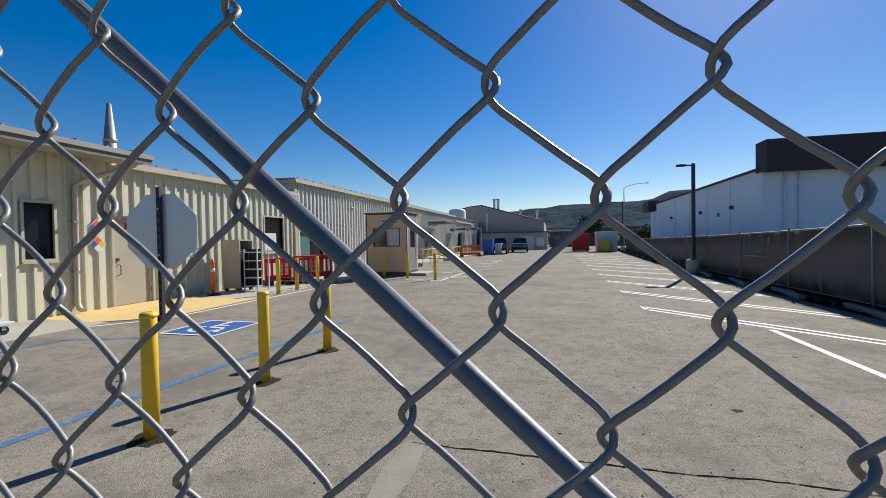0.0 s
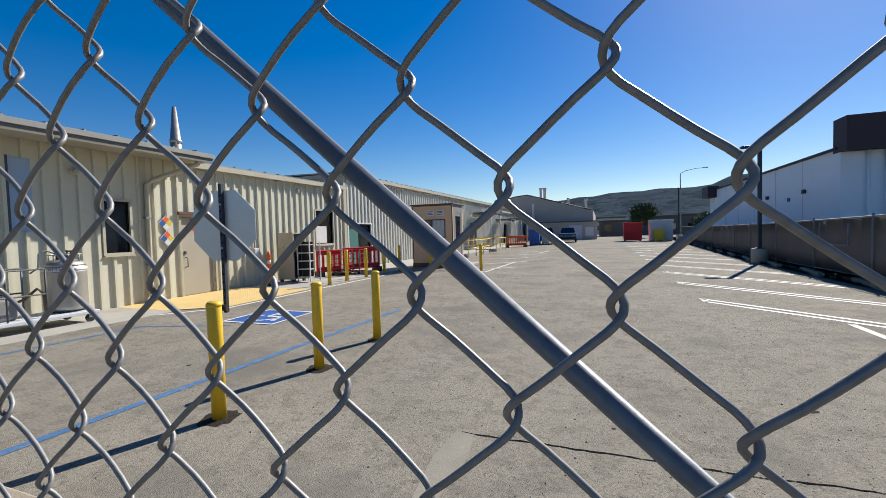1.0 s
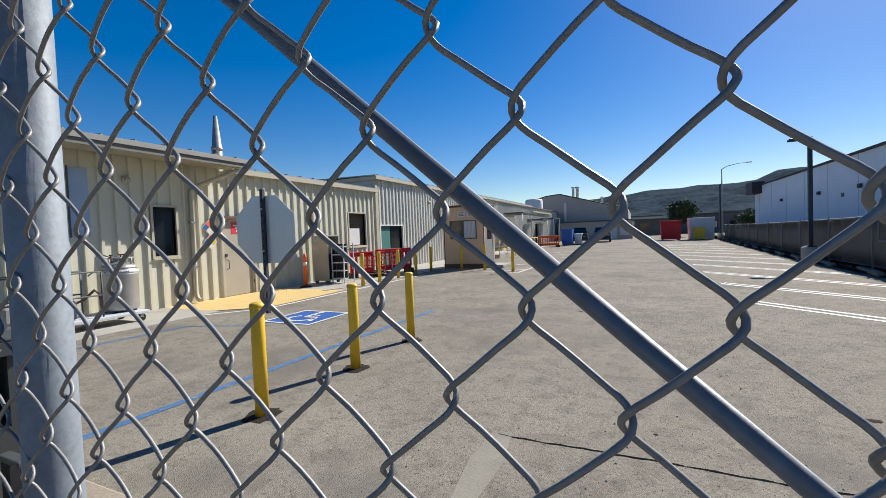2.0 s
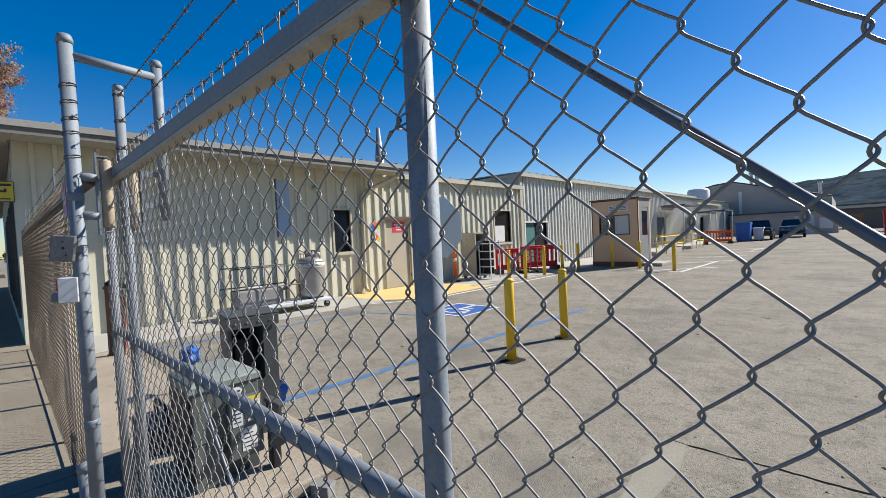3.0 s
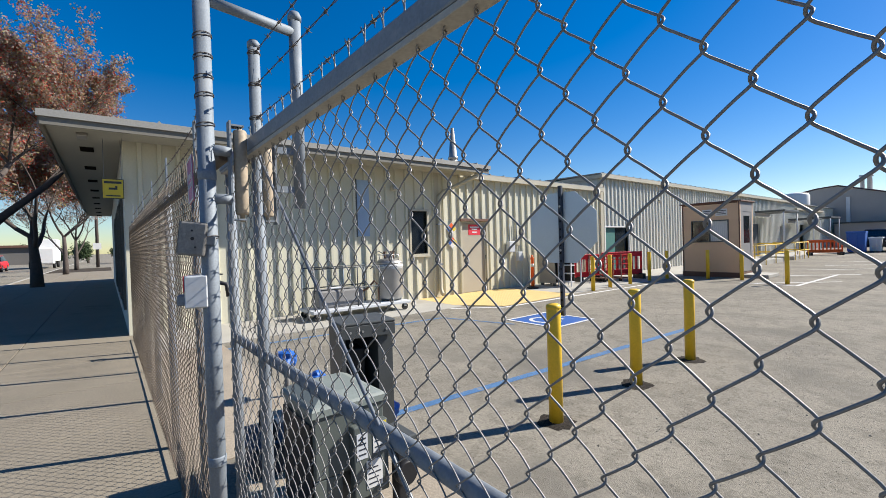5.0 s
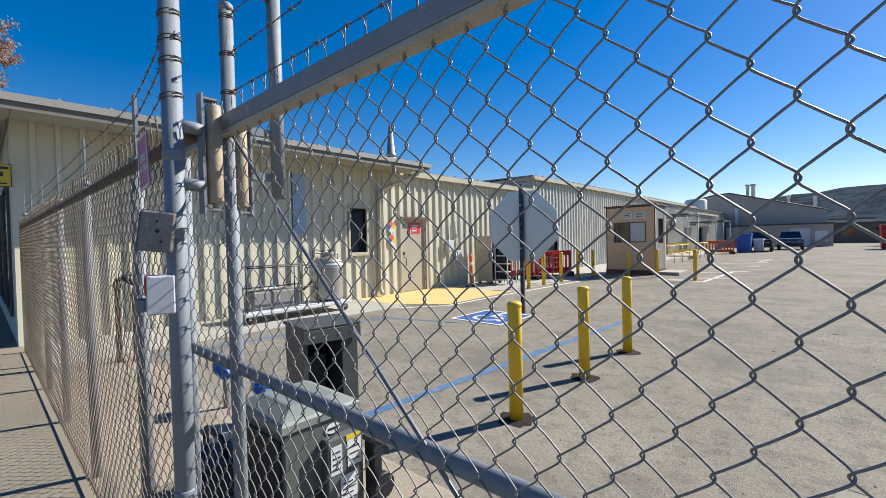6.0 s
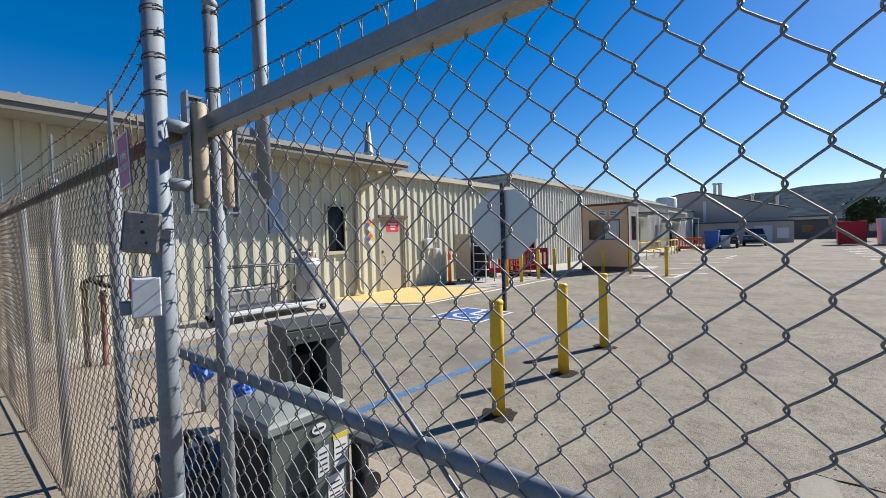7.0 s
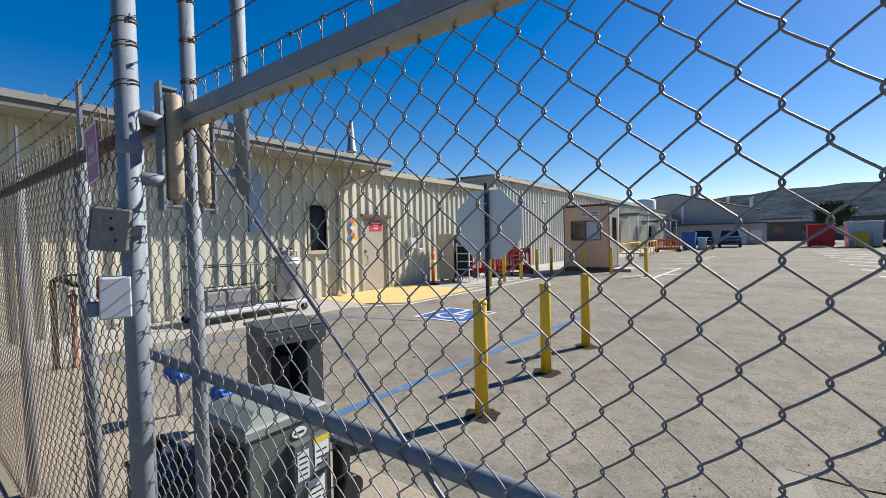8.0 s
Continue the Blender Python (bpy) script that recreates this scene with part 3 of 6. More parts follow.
shell("trim_4", WX + 0.03, -10.6, 7.78, 14.9, 3.36, 3.495, M_TRIM, "cream metal gutter under the lower roof", "gutter")
shell("trim_5", -10.76, -10.60, 14.78, 44.1, 3.93, 4.07, M_TRIM, "cream metal gutter of the taller hall", "gutter")
shell("trim_6", WX - 0.05, WX + 0.07, 14.86, 15.05, 0.0, 4.05, M_TRIM, "cream folded corner trim of the taller hall", "trim")
shell("trim_7", -30, -10.62, 14.80, 14.86, 3.9, 4.06, M_TRIM, "cream gable trim above the lower roof", "trim")
shell("trim_8", -10.72, -10.55, 44.1, 54.1, 3.42, 3.57, M_TRIM, "cream gutter of the far sheds", "gutter")
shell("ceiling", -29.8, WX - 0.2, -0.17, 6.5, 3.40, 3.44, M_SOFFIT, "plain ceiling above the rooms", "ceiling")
soffit = shell("ceiling_2", -30, EX - 0.03, -1.29, -0.36, 3.455, 3.485, M_SOFFIT, "white painted soffit over the street walk, greyed for shade", "soffit")
soffit2 = shell("ceiling_3", WX + 0.04, EX - 0.03, -0.355, 7.74, 3.455, 3.485, M_SOFFIT, "cream soffit under the deep eave, greyed for shade", "soffit")
for k in range(9):
    boxpart("vent_slot", soffit, M_JOINT, -11.6 - k * 2.2 - 0.45, -11.6 - k * 2.2, -0.95, -0.75, 3.448, 3.457, label="dark soffit vent slot")
b = boxpart("light_fitting", soffit, M_STEEL, -10.65, -10.4, -0.95, -0.8, 3.385, 3.455, 0.02, "round-edged soffit light fitting, unlit")

gutter = thing("downspout", "cream metal downspout bent from the eave to the wall corner", "downspout", at=(-10.7, 6.6, 0))
bm = B()
tube_rings(bm, [(-9.93, 7.45, 3.42), (-9.95, 7.4, 3.33), (-10.2, 7.1, 3.15), (-10.6, 6.72, 2.92), (-10.69, 6.62, 2.8), (-10.69, 6.6, 0.25), (-10.63, 6.6, 0.12), (-10.55, 6.6, 0.08)], 0.055, 8)
part("pipe", bm, M_TRIM, gutter)
boxpart("outlet", gutter, M_TRIM, -10.0, -9.86, 7.36, 7.54, 3.36, 3.6, 0.015)
for z in (0.9, 2.0):
    boxpart("strap", gutter, M_GALV, -10.76, -10.62, 6.53, 6.67, z, z + 0.04)


def window(name, y0, y1, z0, z1, label, mullion=False):
    w = thing(name, label, "window", kind="structure", at=(WX, y0, z0))
    bm = B()
    t = 0.055
    for q in ((y0 - t, y0, z0 - t, z1 + t), (y1, y1 + t, z0 - t, z1 + t), (y0, y1, z0 - t, z0), (y0, y1, z1, z1 + t)):
        box(bm, WX - 0.10, WX + 0.05, *q)
    if mullion:
        box(bm, WX - 0.07, WX + 0.0, (y0 + y1) / 2 - 0.02, (y0 + y1) / 2 + 0.02, z0, z1)
    part("window_frame", bm, M_TRIM, w)
    boxpart("pane", w, M_GLASS, WX - 0.06, WX - 0.05, y0, y1, z0, z1)
    boxpart("window_sill", w, M_TRIM, WX - 0.05, WX + 0.09, y0 - t, y1 + t, z0 - t - 0.03, z0 - t - 0.002)
    return w


window("window_1", 5.72, 6.25, 1.23, 2.38, "narrow dark window in a cream metal frame")
win2 = window("window_2", 13.0, 14.1, 1.17, 2.44, "square dark window with a white blind half down")
boxpart("blind", win2, M_WHITE, WX - 0.045, WX - 0.035, 13.02, 13.75, 1.2, 1.85, label="white sheet covering the lower pane")
w3 = thing("window_3", "tall narrow louvre panel in the wall, tinted with sky reflection", "louvre", kind="structure", at=(WX, 4.14, 1.72))
boxpart("panel_frame", w3, M_DARKGREY, WX - 0.1, WX + 0.045, 4.12, 4.16, 1.70, 3.12)
boxpart("panel_face", w3, M_LOUVRE, WX - 0.05, WX + 0.02, 4.16, 4.5, 1.72, 3.1, 0.004)

door = thing("door_1", "closed greige metal door with a red warning sign", "door", kind="structure", at=(WX, 7.5, 0))
bm = B()
box(bm, WX - 0.1, WX + 0.05, 7.44, 7.5, 0, 2.12)
box(bm, WX - 0.1, WX + 0.05, 8.48, 8.54, 0, 2.12)
box(bm, WX - 0.1, WX + 0.05, 7.5, 8.48, 2.06, 2.12)
part("door_frame", bm, M_TRIM, door)
boxpart("leaf", door, M_GREY_DOOR, WX - 0.06, WX - 0.015, 7.505, 8.475, 0.02, 2.055, 0.004)
boxpart("header_hood", door, M_BROWN, WX + 0.05, WX + 0.12, 7.40, 8.58, 2.12, 2.2, 0.006, "dark brown drip hood")
bm = B()
tube_rings(bm, [(WX - 0.01, 7.62, 1.02), (WX + 0.07, 7.62, 1.0), (WX + 0.07, 7.62, 0.78), (WX - 0.01, 7.62, 0.76)], 0.012, 8)
part("door_handle", bm, M_DARKGREY, door, "dark pull handle")
boxpart("door_lock", door, M_DARKGREY, WX - 0.015, WX + 0.015, 7.58, 7.64, 1.1, 1.18, 0.004)
for z in (0.3, 1.0, 1.8):
    boxpart("hinge", door, M_DARKGREY, WX - 0.015, WX + 0.005, 8.46, 8.485, z, z + 0.1)
s = boxpart("warning_sign", door, M_SIGNRED, WX - 0.015, WX - 0.009, 7.80, 8.28, 1.72, 2.03, 0.0, "red sign with white lettering bars")
for z, a, c in ((1.93, 7.86, 8.22), (1.87, 7.93, 8.15), (1.78, 7.95, 8.13)):
    boxpart("lettering_bar", s, M_WHITE, WX - 0.009, WX - 0.006, a, c, z, z + 0.04)


def hazard_diamond(y, z):
    ob = thing("hazard_sign", "hazard diamond of orange, blue, white and yellow squares on siding", "sign", "hazard signs", at=(WX + 0.045, y, z))
    cols = (M_ORANGE, M_BLUE_PAD, M_WHITE, M_SIGNYELLOW)
    for k, c in enumerate(cols):
        m = pose(WX + 0.045, y, z) @ pose(0, 0, 0, 45, 0, 0) @ pose(0, 0, 0, 90 * k, 0, 0)
        boxpart("quarter", ob, c, 0, 0.004, 0.003, 0.125, 0.003, 0.125, m=m)
    boxpart("backing", ob, M_WHITE, -0.006, -0.001, -0.14, 0.14, -0.14, 0.14, m=pose(WX + 0.045, y, z, 45, 0, 0))


hazard_diamond(7.1, 1.9)
hazard_diamond(7.12, 1.52)

d2 = thing("door_2", "open bay with teal glazed doors and dark interior", "door", kind="structure", at=(WX, 15.2, 0))
bm = B()
box(bm, WX - 0.1, WX + 0.05, 15.14, 15.2, 0, 2.01)
box(bm, WX - 0.1, WX + 0.05, 17.1, 17.16, 0, 2.01)
box(bm, WX - 0.1, WX + 0.05, 15.2, 17.1, 1.95, 2.01)
part("door_frame", bm, M_WHITE, d2)
boxpart("leaf", d2, M_TEAL, WX - 0.1, WX - 0.06, 15.22, 16.1, 0.02, 1.94)
boxpart("leaf", d2, M_GLASS, WX - 0.1, WX - 0.06, 16.14, 17.08, 0.02, 1.94)
for nm, a, c, top in (("door_3", 24.5, 25.6, 2.1), ("door_4", 40.0, 41.0, 2.1), ("door_5", 33.0, 35.0, 2.2)):
    dd = thing(nm, "closed grey door in the ribbed wall", "door", kind="structure", at=(WX, a, 0))
    boxpart("leaf", dd, M_DARKGREY if top > 2.15 else M_GREY_DOOR, WX - 0.1, WX - 0.05, a, c, 0, top)


def wall_lamp(y, z):
    ob = thing("wall_lamp", "small round bulkhead lamp on the metal wall, unlit", "lamp", "wall lamps", at=(WX + 0.03, y, z))
    bm = B()
    lathe(bm, [(0.03, 0), (0.085, 0.0), (0.085, 0.03), (0.06, 0.05)], 14)
    bmesh.ops.transform(bm, matrix=pose(WX + 0.03, y, z, 0, 90, 0), verts=bm.verts)
    part("base", bm, M_TRIM, ob)
    bm = B()
    lathe(bm, [(0.058, 0.05), (0.055, 0.08), (0.03, 0.1)], 14)
    bmesh.ops.transform(bm, matrix=pose(WX + 0.03, y, z, 0, 90, 0), verts=bm.verts)
    part("lens", bm, M_STEEL, ob)


wall_lamp(5.2, 2.95)
wall_lamp(12.0, 3.1)
wall_lamp(20.0, 3.2)


def stack(x, y, z0, z1, r):
    ob = thing("roof_stack", "tapered galvanized roof stack with a conical tip", "roof stack", at=(x, y, z0))
    bm = B()
    lathe(bm, [(r, 0), (r, (z1 - z0) * 0.5)], 16, (x, y, z0))
    part("pipe", bm, M_STEEL, ob)
    bm = B()
    lathe(bm, [(r * 1.12, (z1 - z0) * 0.48), (r * 1.12, (z1 - z0) * 0.52), (r * 0.95, (z1 - z0) * 0.53), (r * 0.35, z1 - z0)], 16, (x, y, z0))
    part("cone", bm, M_STEEL, ob)
    bm = B()
    lathe(bm, [(r * 1.5, -0.05), (r * 1.5, 0.1), (r * 1.05, 0.2)], 16, (x, y, z0))
    part("flashing", bm, M_ROOF, ob)


stack(-13.9, 9.9, 3.6, 5.9, 0.17)

# ---- bollards, signs and things along the lot ----
def bollard(x, y, h, label, group, r=0.057, collar=True):
    ob = thing("bollard", label, "bollard", group, at=(x, y, 0))
    bm = B()
    lathe(bm, [(r, 0), (r, h - 0.03), (r * 0.98, h - 0.028)], 20, (x, y, 0))
    part("post", bm, M_YELLOW, ob)
    bm = B()
    lathe(bm, [(r * 1.06, h - 0.04), (r * 1.08, h - 0.03), (r * 1.0, h - 0.012), (r * 0.7, h - 0.002), (r * 0.2, h)], 20, (x, y, 0))
    part("cap", bm, M_YELLOW, ob)
    if collar:
        rnd = random.Random(int(y * 100))
        bm = B()
        c = bm.verts.new((x, y, 0.012))
        ring = [bm.verts.new((x + q * math.cos(a), y + q * math.sin(a), 0.002)) for a, q in [(2 * math.pi * k / 22, 0.13 + 0.05 * rnd.random()) for k in range(22)]]
        for k in range(22):
            bm.faces.new((c, ring[k], ring[(k + 1) % 22]))
        part("collar", bm, M_PATCHDARK, ob, "ragged dark asphalt collar")
    return ob


for y in (2.21, 3.53, 4.83):
    bollard(-3.6, y, 0.97, "yellow painted steel bollard set in a dark asphalt collar", "bollards by the gate")
for x, y in ((-8.3, 10.3), (-8.35, 11.3), (-8.35, 12.5), (-8.4, 13.9), (-8.3, 15.0), (-7.2, 15.6), (-6.2, 15.6), (-4.88, 14.95)):
    bollard(x, y, 1.0, "yellow steel bollard guarding the walkway and kiosk", "bollards by the kiosk", collar=False)


def octagon_sign():
    x, y = -3.58, 2.31
    ob = thing("octagon_sign", "octagonal road sign seen from its bare metal back", "road sign", at=(x, y, 0))
    m = pose(x, y, 1.585, 0, 0, 10)
    bm = B()
    R8 = 0.315
    vs0 = [bm.verts.new((R8 * math.cos(a), 0.024, R8 * math.sin(a))) for a in [math.radians(22.5 + 45 * k) for k in range(8)]]
    vs1 = [bm.verts.new((R8 * math.cos(a), 0.028, R8 * math.sin(a))) for a in [math.radians(22.5 + 45 * k) for k in range(8)]]
    bm.faces.new(vs0)
    bm.faces.new(vs1[::-1])
    for k in range(8):
        bm.faces.new((vs0[k], vs0[(k + 1) % 8], vs1[(k + 1) % 8], vs1[k]))
    bmesh.ops.transform(bm, matrix=m, verts=bm.verts)
    part("plate", bm, M_SIGNBACK, ob, "bare aluminium octagon plate")
    bm = B()
    mm = pose(x, y, 0, 0, 0, 10)
    box(bm, -0.014, 0.014, -0.012, -0.008, 0.86, 1.93, m=mm)
    box(bm, -0.014, -0.011, -0.008, 0.020, 0.86, 1.93, m=mm)
    box(bm, 0.011, 0.014, -0.008, 0.020, 0.86, 1.93, m=mm)
    box(bm, -0.02, 0.02, -0.03, -0.013, 0.88, 0.93, m=mm)
    part("post", bm, M_DARKPOST, ob, "dark steel channel post")
    for z in (1.40, 1.76):
        bm = B()
        cyl(bm, mm @ Vector((0, -0.022, z)), mm @ Vector((0, 0.026, z)), 0.009, 8)
        part("bolt", bm, M_STEEL, ob)
    for k in range(14):
        boxpart("post_hole", ob, M_JOINT, -0.006, 0.006, -0.0135, -0.012, 0.98 + k * 0.065, 0.995 + k * 0.065, m=mm)


octagon_sign()


def kiosk():
    x0, x1, y0, y1, z1 = -8.32, -6.46, 16.4, 17.75, 2.64
    ob = thing("guard_kiosk", "tan panelled guard kiosk with brown trim and sliding windows", "kiosk", at=(x0, y0, 0))
    bm = B()
    wz0, wz1, wx0, wx1 = 1.28, 2.0, -7.97, -6.83
    for q in ((x0, wx0, 0.18, z1), (wx1, x1, 0.18, z1), (wx0, wx1, 0.18, wz0), (wx0, wx1, wz1, z1)):
        box(bm, q[0], q[1], y0, y0 + 0.07, q[2], q[3])
    box(bm, x0, x0 + 0.07, y0 + 0.07, y1, 0.18, z1)
    box(bm, x0 + 0.07, x1, y1 - 0.07, y1, 0.18, z1)
    part("wall", bm, M_TAN, ob)
    bm = B()
    box(bm, x1 - 0.07, x1, y0 + 0.07, y0 + 0.3, 0.18, z1)
    box(bm, x1 - 0.07, x1, y0 + 1.1, y1 - 0.07, 0.18, z1)
    box(bm, x1 - 0.07, x1, y0 + 0.3, y0 + 1.1, 2.3, z1)
    part("side_wall", bm, M_KIOSKSIDE, ob, "grey side wall with the door opening")
    boxpart("door", ob, M_KIOSKSIDE, x1 - 0.05, x1 - 0.01, y0 + 0.3, y0 + 1.1, 0.2, 2.3)
    boxpart("door_glass", ob, M_GLASS, x1 - 0.01, x1 - 0.004, y0 + 0.4, y0 + 1.0, 1.2, 2.15)
    boxpart("base", ob, M_BROWN, x0 - 0.01, x1 + 0.01, y0 - 0.015, y1 + 0.01, 0.0, 0.18)
    boxpart("roof", ob, M_BROWN, x0 - 0.06, x1 + 0.06, y0 - 0.06, y1 + 0.06, z1, z1 + 0.05, 0.01)
    for xx in (x0 - 0.012, x1 - 0.058):
        boxpart("corner_trim", ob, M_BROWN, xx + 0.02, xx + 0.06, y0 - 0.012, y0 - 0.002, 0.18, z1)
    boxpart("rail_trim", ob, M_BROWN, x0 + 0.06, x1 - 0.06, y0 - 0.012, y0 - 0.002, z1 - 0.04, z1)
    w = boxpart("window", ob, M_GLASS, wx0, wx0 + 0.56, y0 + 0.03, y0 + 0.04, wz0, wz1, label="dark sliding pane")
    boxpart("window", ob, M_PALEGREY, wx0 + 0.58, wx1, y0 + 0.035, y0 + 0.045, wz0, wz1, label="pane with pale vertical blinds")
    for k in range(9):
        boxpart("blind_slat", ob, M_WHITE, wx0 + 0.60 + k * 0.062, wx0 + 0.64 + k * 0.062, y0 + 0.02, y0 + 0.032, wz0 + 0.02, wz1 - 0.02)
    bm = B()
    t = 0.035
    for q in ((wx0 - t, wx0, wz0 - t, wz1 + t), (wx1, wx1 + t, wz0 - t, wz1 + t), (wx0, wx1, wz0 - t, wz0), (wx0, wx1, wz1, wz1 + t), (wx0 + 0.555, wx0 + 0.585, wz0, wz1)):
        box(bm, q[0], q[1], y0 - 0.02, y0 + 0.05, q[2], q[3])
    part("window_frame", bm, M_DARKGREY, ob)
    for a, c in ((-7.62, -7.3), (-7.2, -6.83)):
        s = boxpart("notice", ob, M_WHITE, a, c, y0 - 0.012, y0 - 0.004, 2.18, 2.42, label="white notice with lines of small lettering")
        for k in range(3):
            boxpart("lettering_bar", s, M_DARKPOST, a + 0.04, c - 0.04 - 0.05 * (k % 2), y0 - 0.015, y0 - 0.012, 2.35 - k * 0.06, 2.375 - k * 0.06)
    boxpart("step", ob, M_CONC, x1 + 0.01, x1 + 0.75, y0 + 0.1, y0 + 1.35, 0.0, 0.12, 0.015)
    bm = B()
    lathe(bm, [(0.05, 0), (0.05, 0.06), (0.02, 0.1)], 10, (x0 + 1.5, y0 + 0.3, z1 + 0.05))
    part("roof_light", bm, M_WHITE, ob)


kiosk()


def water_barrier(p0, p1, h, material, label, name="plastic_barrier"):
    """Moulded road barrier with a row of slots, between two ground points."""
    a, c = Vector((*p0, 0)), Vector((*p1, 0))
    L = (c - a).length
    ang = math.degrees(math.atan2(c.y - a.y, c.x - a.x))
    m = pose(a.x, a.y, 0, 0, 0, ang)
    ob = thing(name, label, "barrier", "plastic barriers", at=(a.x, a.y, 0), rz=ang)
    bm = B()
    box(bm, 0.0, L, -0.035, 0.035, h * 0.82, h, 0.02, m)
    part("top_rail", bm, material, ob)
    bm = B()
    box(bm, 0.0, L, -0.035, 0.035, h * 0.16, h * 0.36, 0.02, m)
    part("bottom_rail", bm, material, ob)
    n = max(4, int(L / 0.2))
    for k in range(n + 1):
        x = k * (L - 0.07) / n
        bm = B()
        box(bm, x, x + 0.07, -0.03, 0.03, h * 0.3, h * 0.86, 0.008, m)
        part("upright", bm, material, ob)
    for x in (0.12, L - 0.12):
        bm = B()
        box(bm, x - 0.06, x + 0.06, -0.28, 0.28, 0.0, h * 0.2, 0.02, m)
        part("foot", bm, M_BLACK, ob, "black rubber foot")


water_barrier((-9.75, 13.2), (-9.05, 14.7), 1.0, M_RED, "red plastic crowd barrier standing on black feet")
water_barrier((-10.2, 12.2), (-9.8, 13.1), 0.95, M_RED, "short red plastic barrier section beside the wall")
water_barrier((-8.3, 35.4), (-6.75, 36.6), 1.0, M_ORANGE, "orange plastic barrier standing across the far stalls")


def delineator(x, y):
    ob = thing("delineator_post", "orange flexible delineator post on a black base", "traffic post", at=(x, y, 0))
    bm = B()
    lathe(bm, [(0.19, 0.014), (0.19, 0.04), (0.13, 0.06), (0.06, 0.075)], 8, (x, y, 0))
    part("base", bm, M_BLACK, ob)
    bm = B()
    lathe(bm, [(0.055, 0.07), (0.05, 0.9), (0.06, 0.92), (0.06, 0.96), (0.03, 1.0), (0.03, 1.05)], 12, (x, y, 0))
    part("post", bm, M_ORANGE, ob)
    bm = B()
    lathe(bm, [(0.0555, 0.68), (0.0552, 0.78)], 12, (x, y, 0))
    part("band", bm, M_WHITE, ob)


delineator(-10.05, 9.75)


def wall_box(y, z, w, h, d, material, label):
    ob = thing("meter_box", label, "electrical box", "wall boxes", at=(WX + 0.035, y, z))
    boxpart("body", ob, material, WX + 0.035, WX + 0.035 + d, y, y + w, z, z + h, 0.008)
    boxpart("lid", ob, material, WX + 0.035 + d, WX + 0.045 + d, y + 0.015, y + w - 0.015, z + 0.015, z + h - 0.015, 0.003)
    pipe("conduit", ob, M_GALV, (WX + 0.07, y + w / 2, z + h), (WX + 0.07, y + w / 2, z + h + 0.55), 0.014, 8)


wall_box(9.35, 1.15, 0.28, 0.35, 0.14, M_PALEGREY, "pale grey electrical box on the ribbed wall")
wall_box(9.75, 1.35, 0.16, 0.2, 0.1, M_TRIM, "small cream switch box on the ribbed wall")
wall_box(9.8, 0.85, 0.2, 0.3, 0.12, M_PALEGREY, "pale grey electrical box below another")


def steel_cabinet():
    x0, x1, y0, y1, h = -10.45, -9.85, 10.6, 11.2, 1.6
    ob = thing("steel_cabinet", "tall beige steel cabinet, its open side backed black for shade", "cabinet", at=(x0, y0, 0))
    bm = B()
    box(bm, x0, x1, y0, y0 + 0.04, 0.1, h)
    box(bm, x0, x0 + 0.04, y0 + 0.04, y1, 0.1, h)
    box(bm, x0 + 0.04, x1, y1 - 0.04, y1, 0.1, h)
    box(bm, x0 + 0.04, x1, y0 + 0.04, y1 - 0.04, 0.1, 0.14)
    box(bm, x0 + 0.04, x1, y0 + 0.04, y1 - 0.04, h - 0.04, h)
    part("body", bm, M_GREY_DOOR, ob)
    # Black sheet stands in for the shade inside the open cabinet.
    boxpart("shade_lining", ob, M_BLACK, x1 - 0.12, x1 - 0.1, y0 + 0.04, y1 - 0.04, 0.14, h - 0.3)
    for k in range(3):
        boxpart("knob", ob, M_STEEL, x0 + 0.1, x0 + 0.22, y0 - 0.02, y0 - 0.001, 0.9 + 0.22 * k, 0.96 + 0.22 * k, 0.005)
    for x in (x0 + 0.02, x1 - 0.1):
        for y in (y0 + 0.02, y1 - 0.1):
            boxpart("leg", ob, M_DARKGREY, x, x + 0.08, y, y + 0.08, 0.012, 0.1)


steel_cabinet()


def rack():
    x0, x1, y0, y1, h = -9.8, -9.3, 10.7, 11.25, 1.3
    ob = thing("shelf_rack", "grey metal shelf rack with a black back, empty on the walkway", "rack", at=(x0, y0, 0))
    for x in (x0, x1 - 0.03):
        for y in (y0, y1 - 0.03):
            boxpart("leg", ob, M_PALEGREY, x, x + 0.03, y, y + 0.03, 0.012, h)
    boxpart("back_panel", ob, M_BLACK, x0 + 0.03, x1 - 0.03, y0 + 0.2, y0 + 0.215, 0.15, h, label="black back panel")
    boxpart("side_panel", ob, M_BLACK, x0 + 0.008, x0 + 0.02, y0 + 0.04, y1 - 0.04, 0.15, h - 0.02, label="black side panel")
    for k in range(5):
        z = 0.15 + k * 0.26
        boxpart("shelf", ob, M_PALEGREY, x0 + 0.002, x1 - 0.002, y0 + 0.002, y0 + 0.19, z, z + 0.03)


rack()


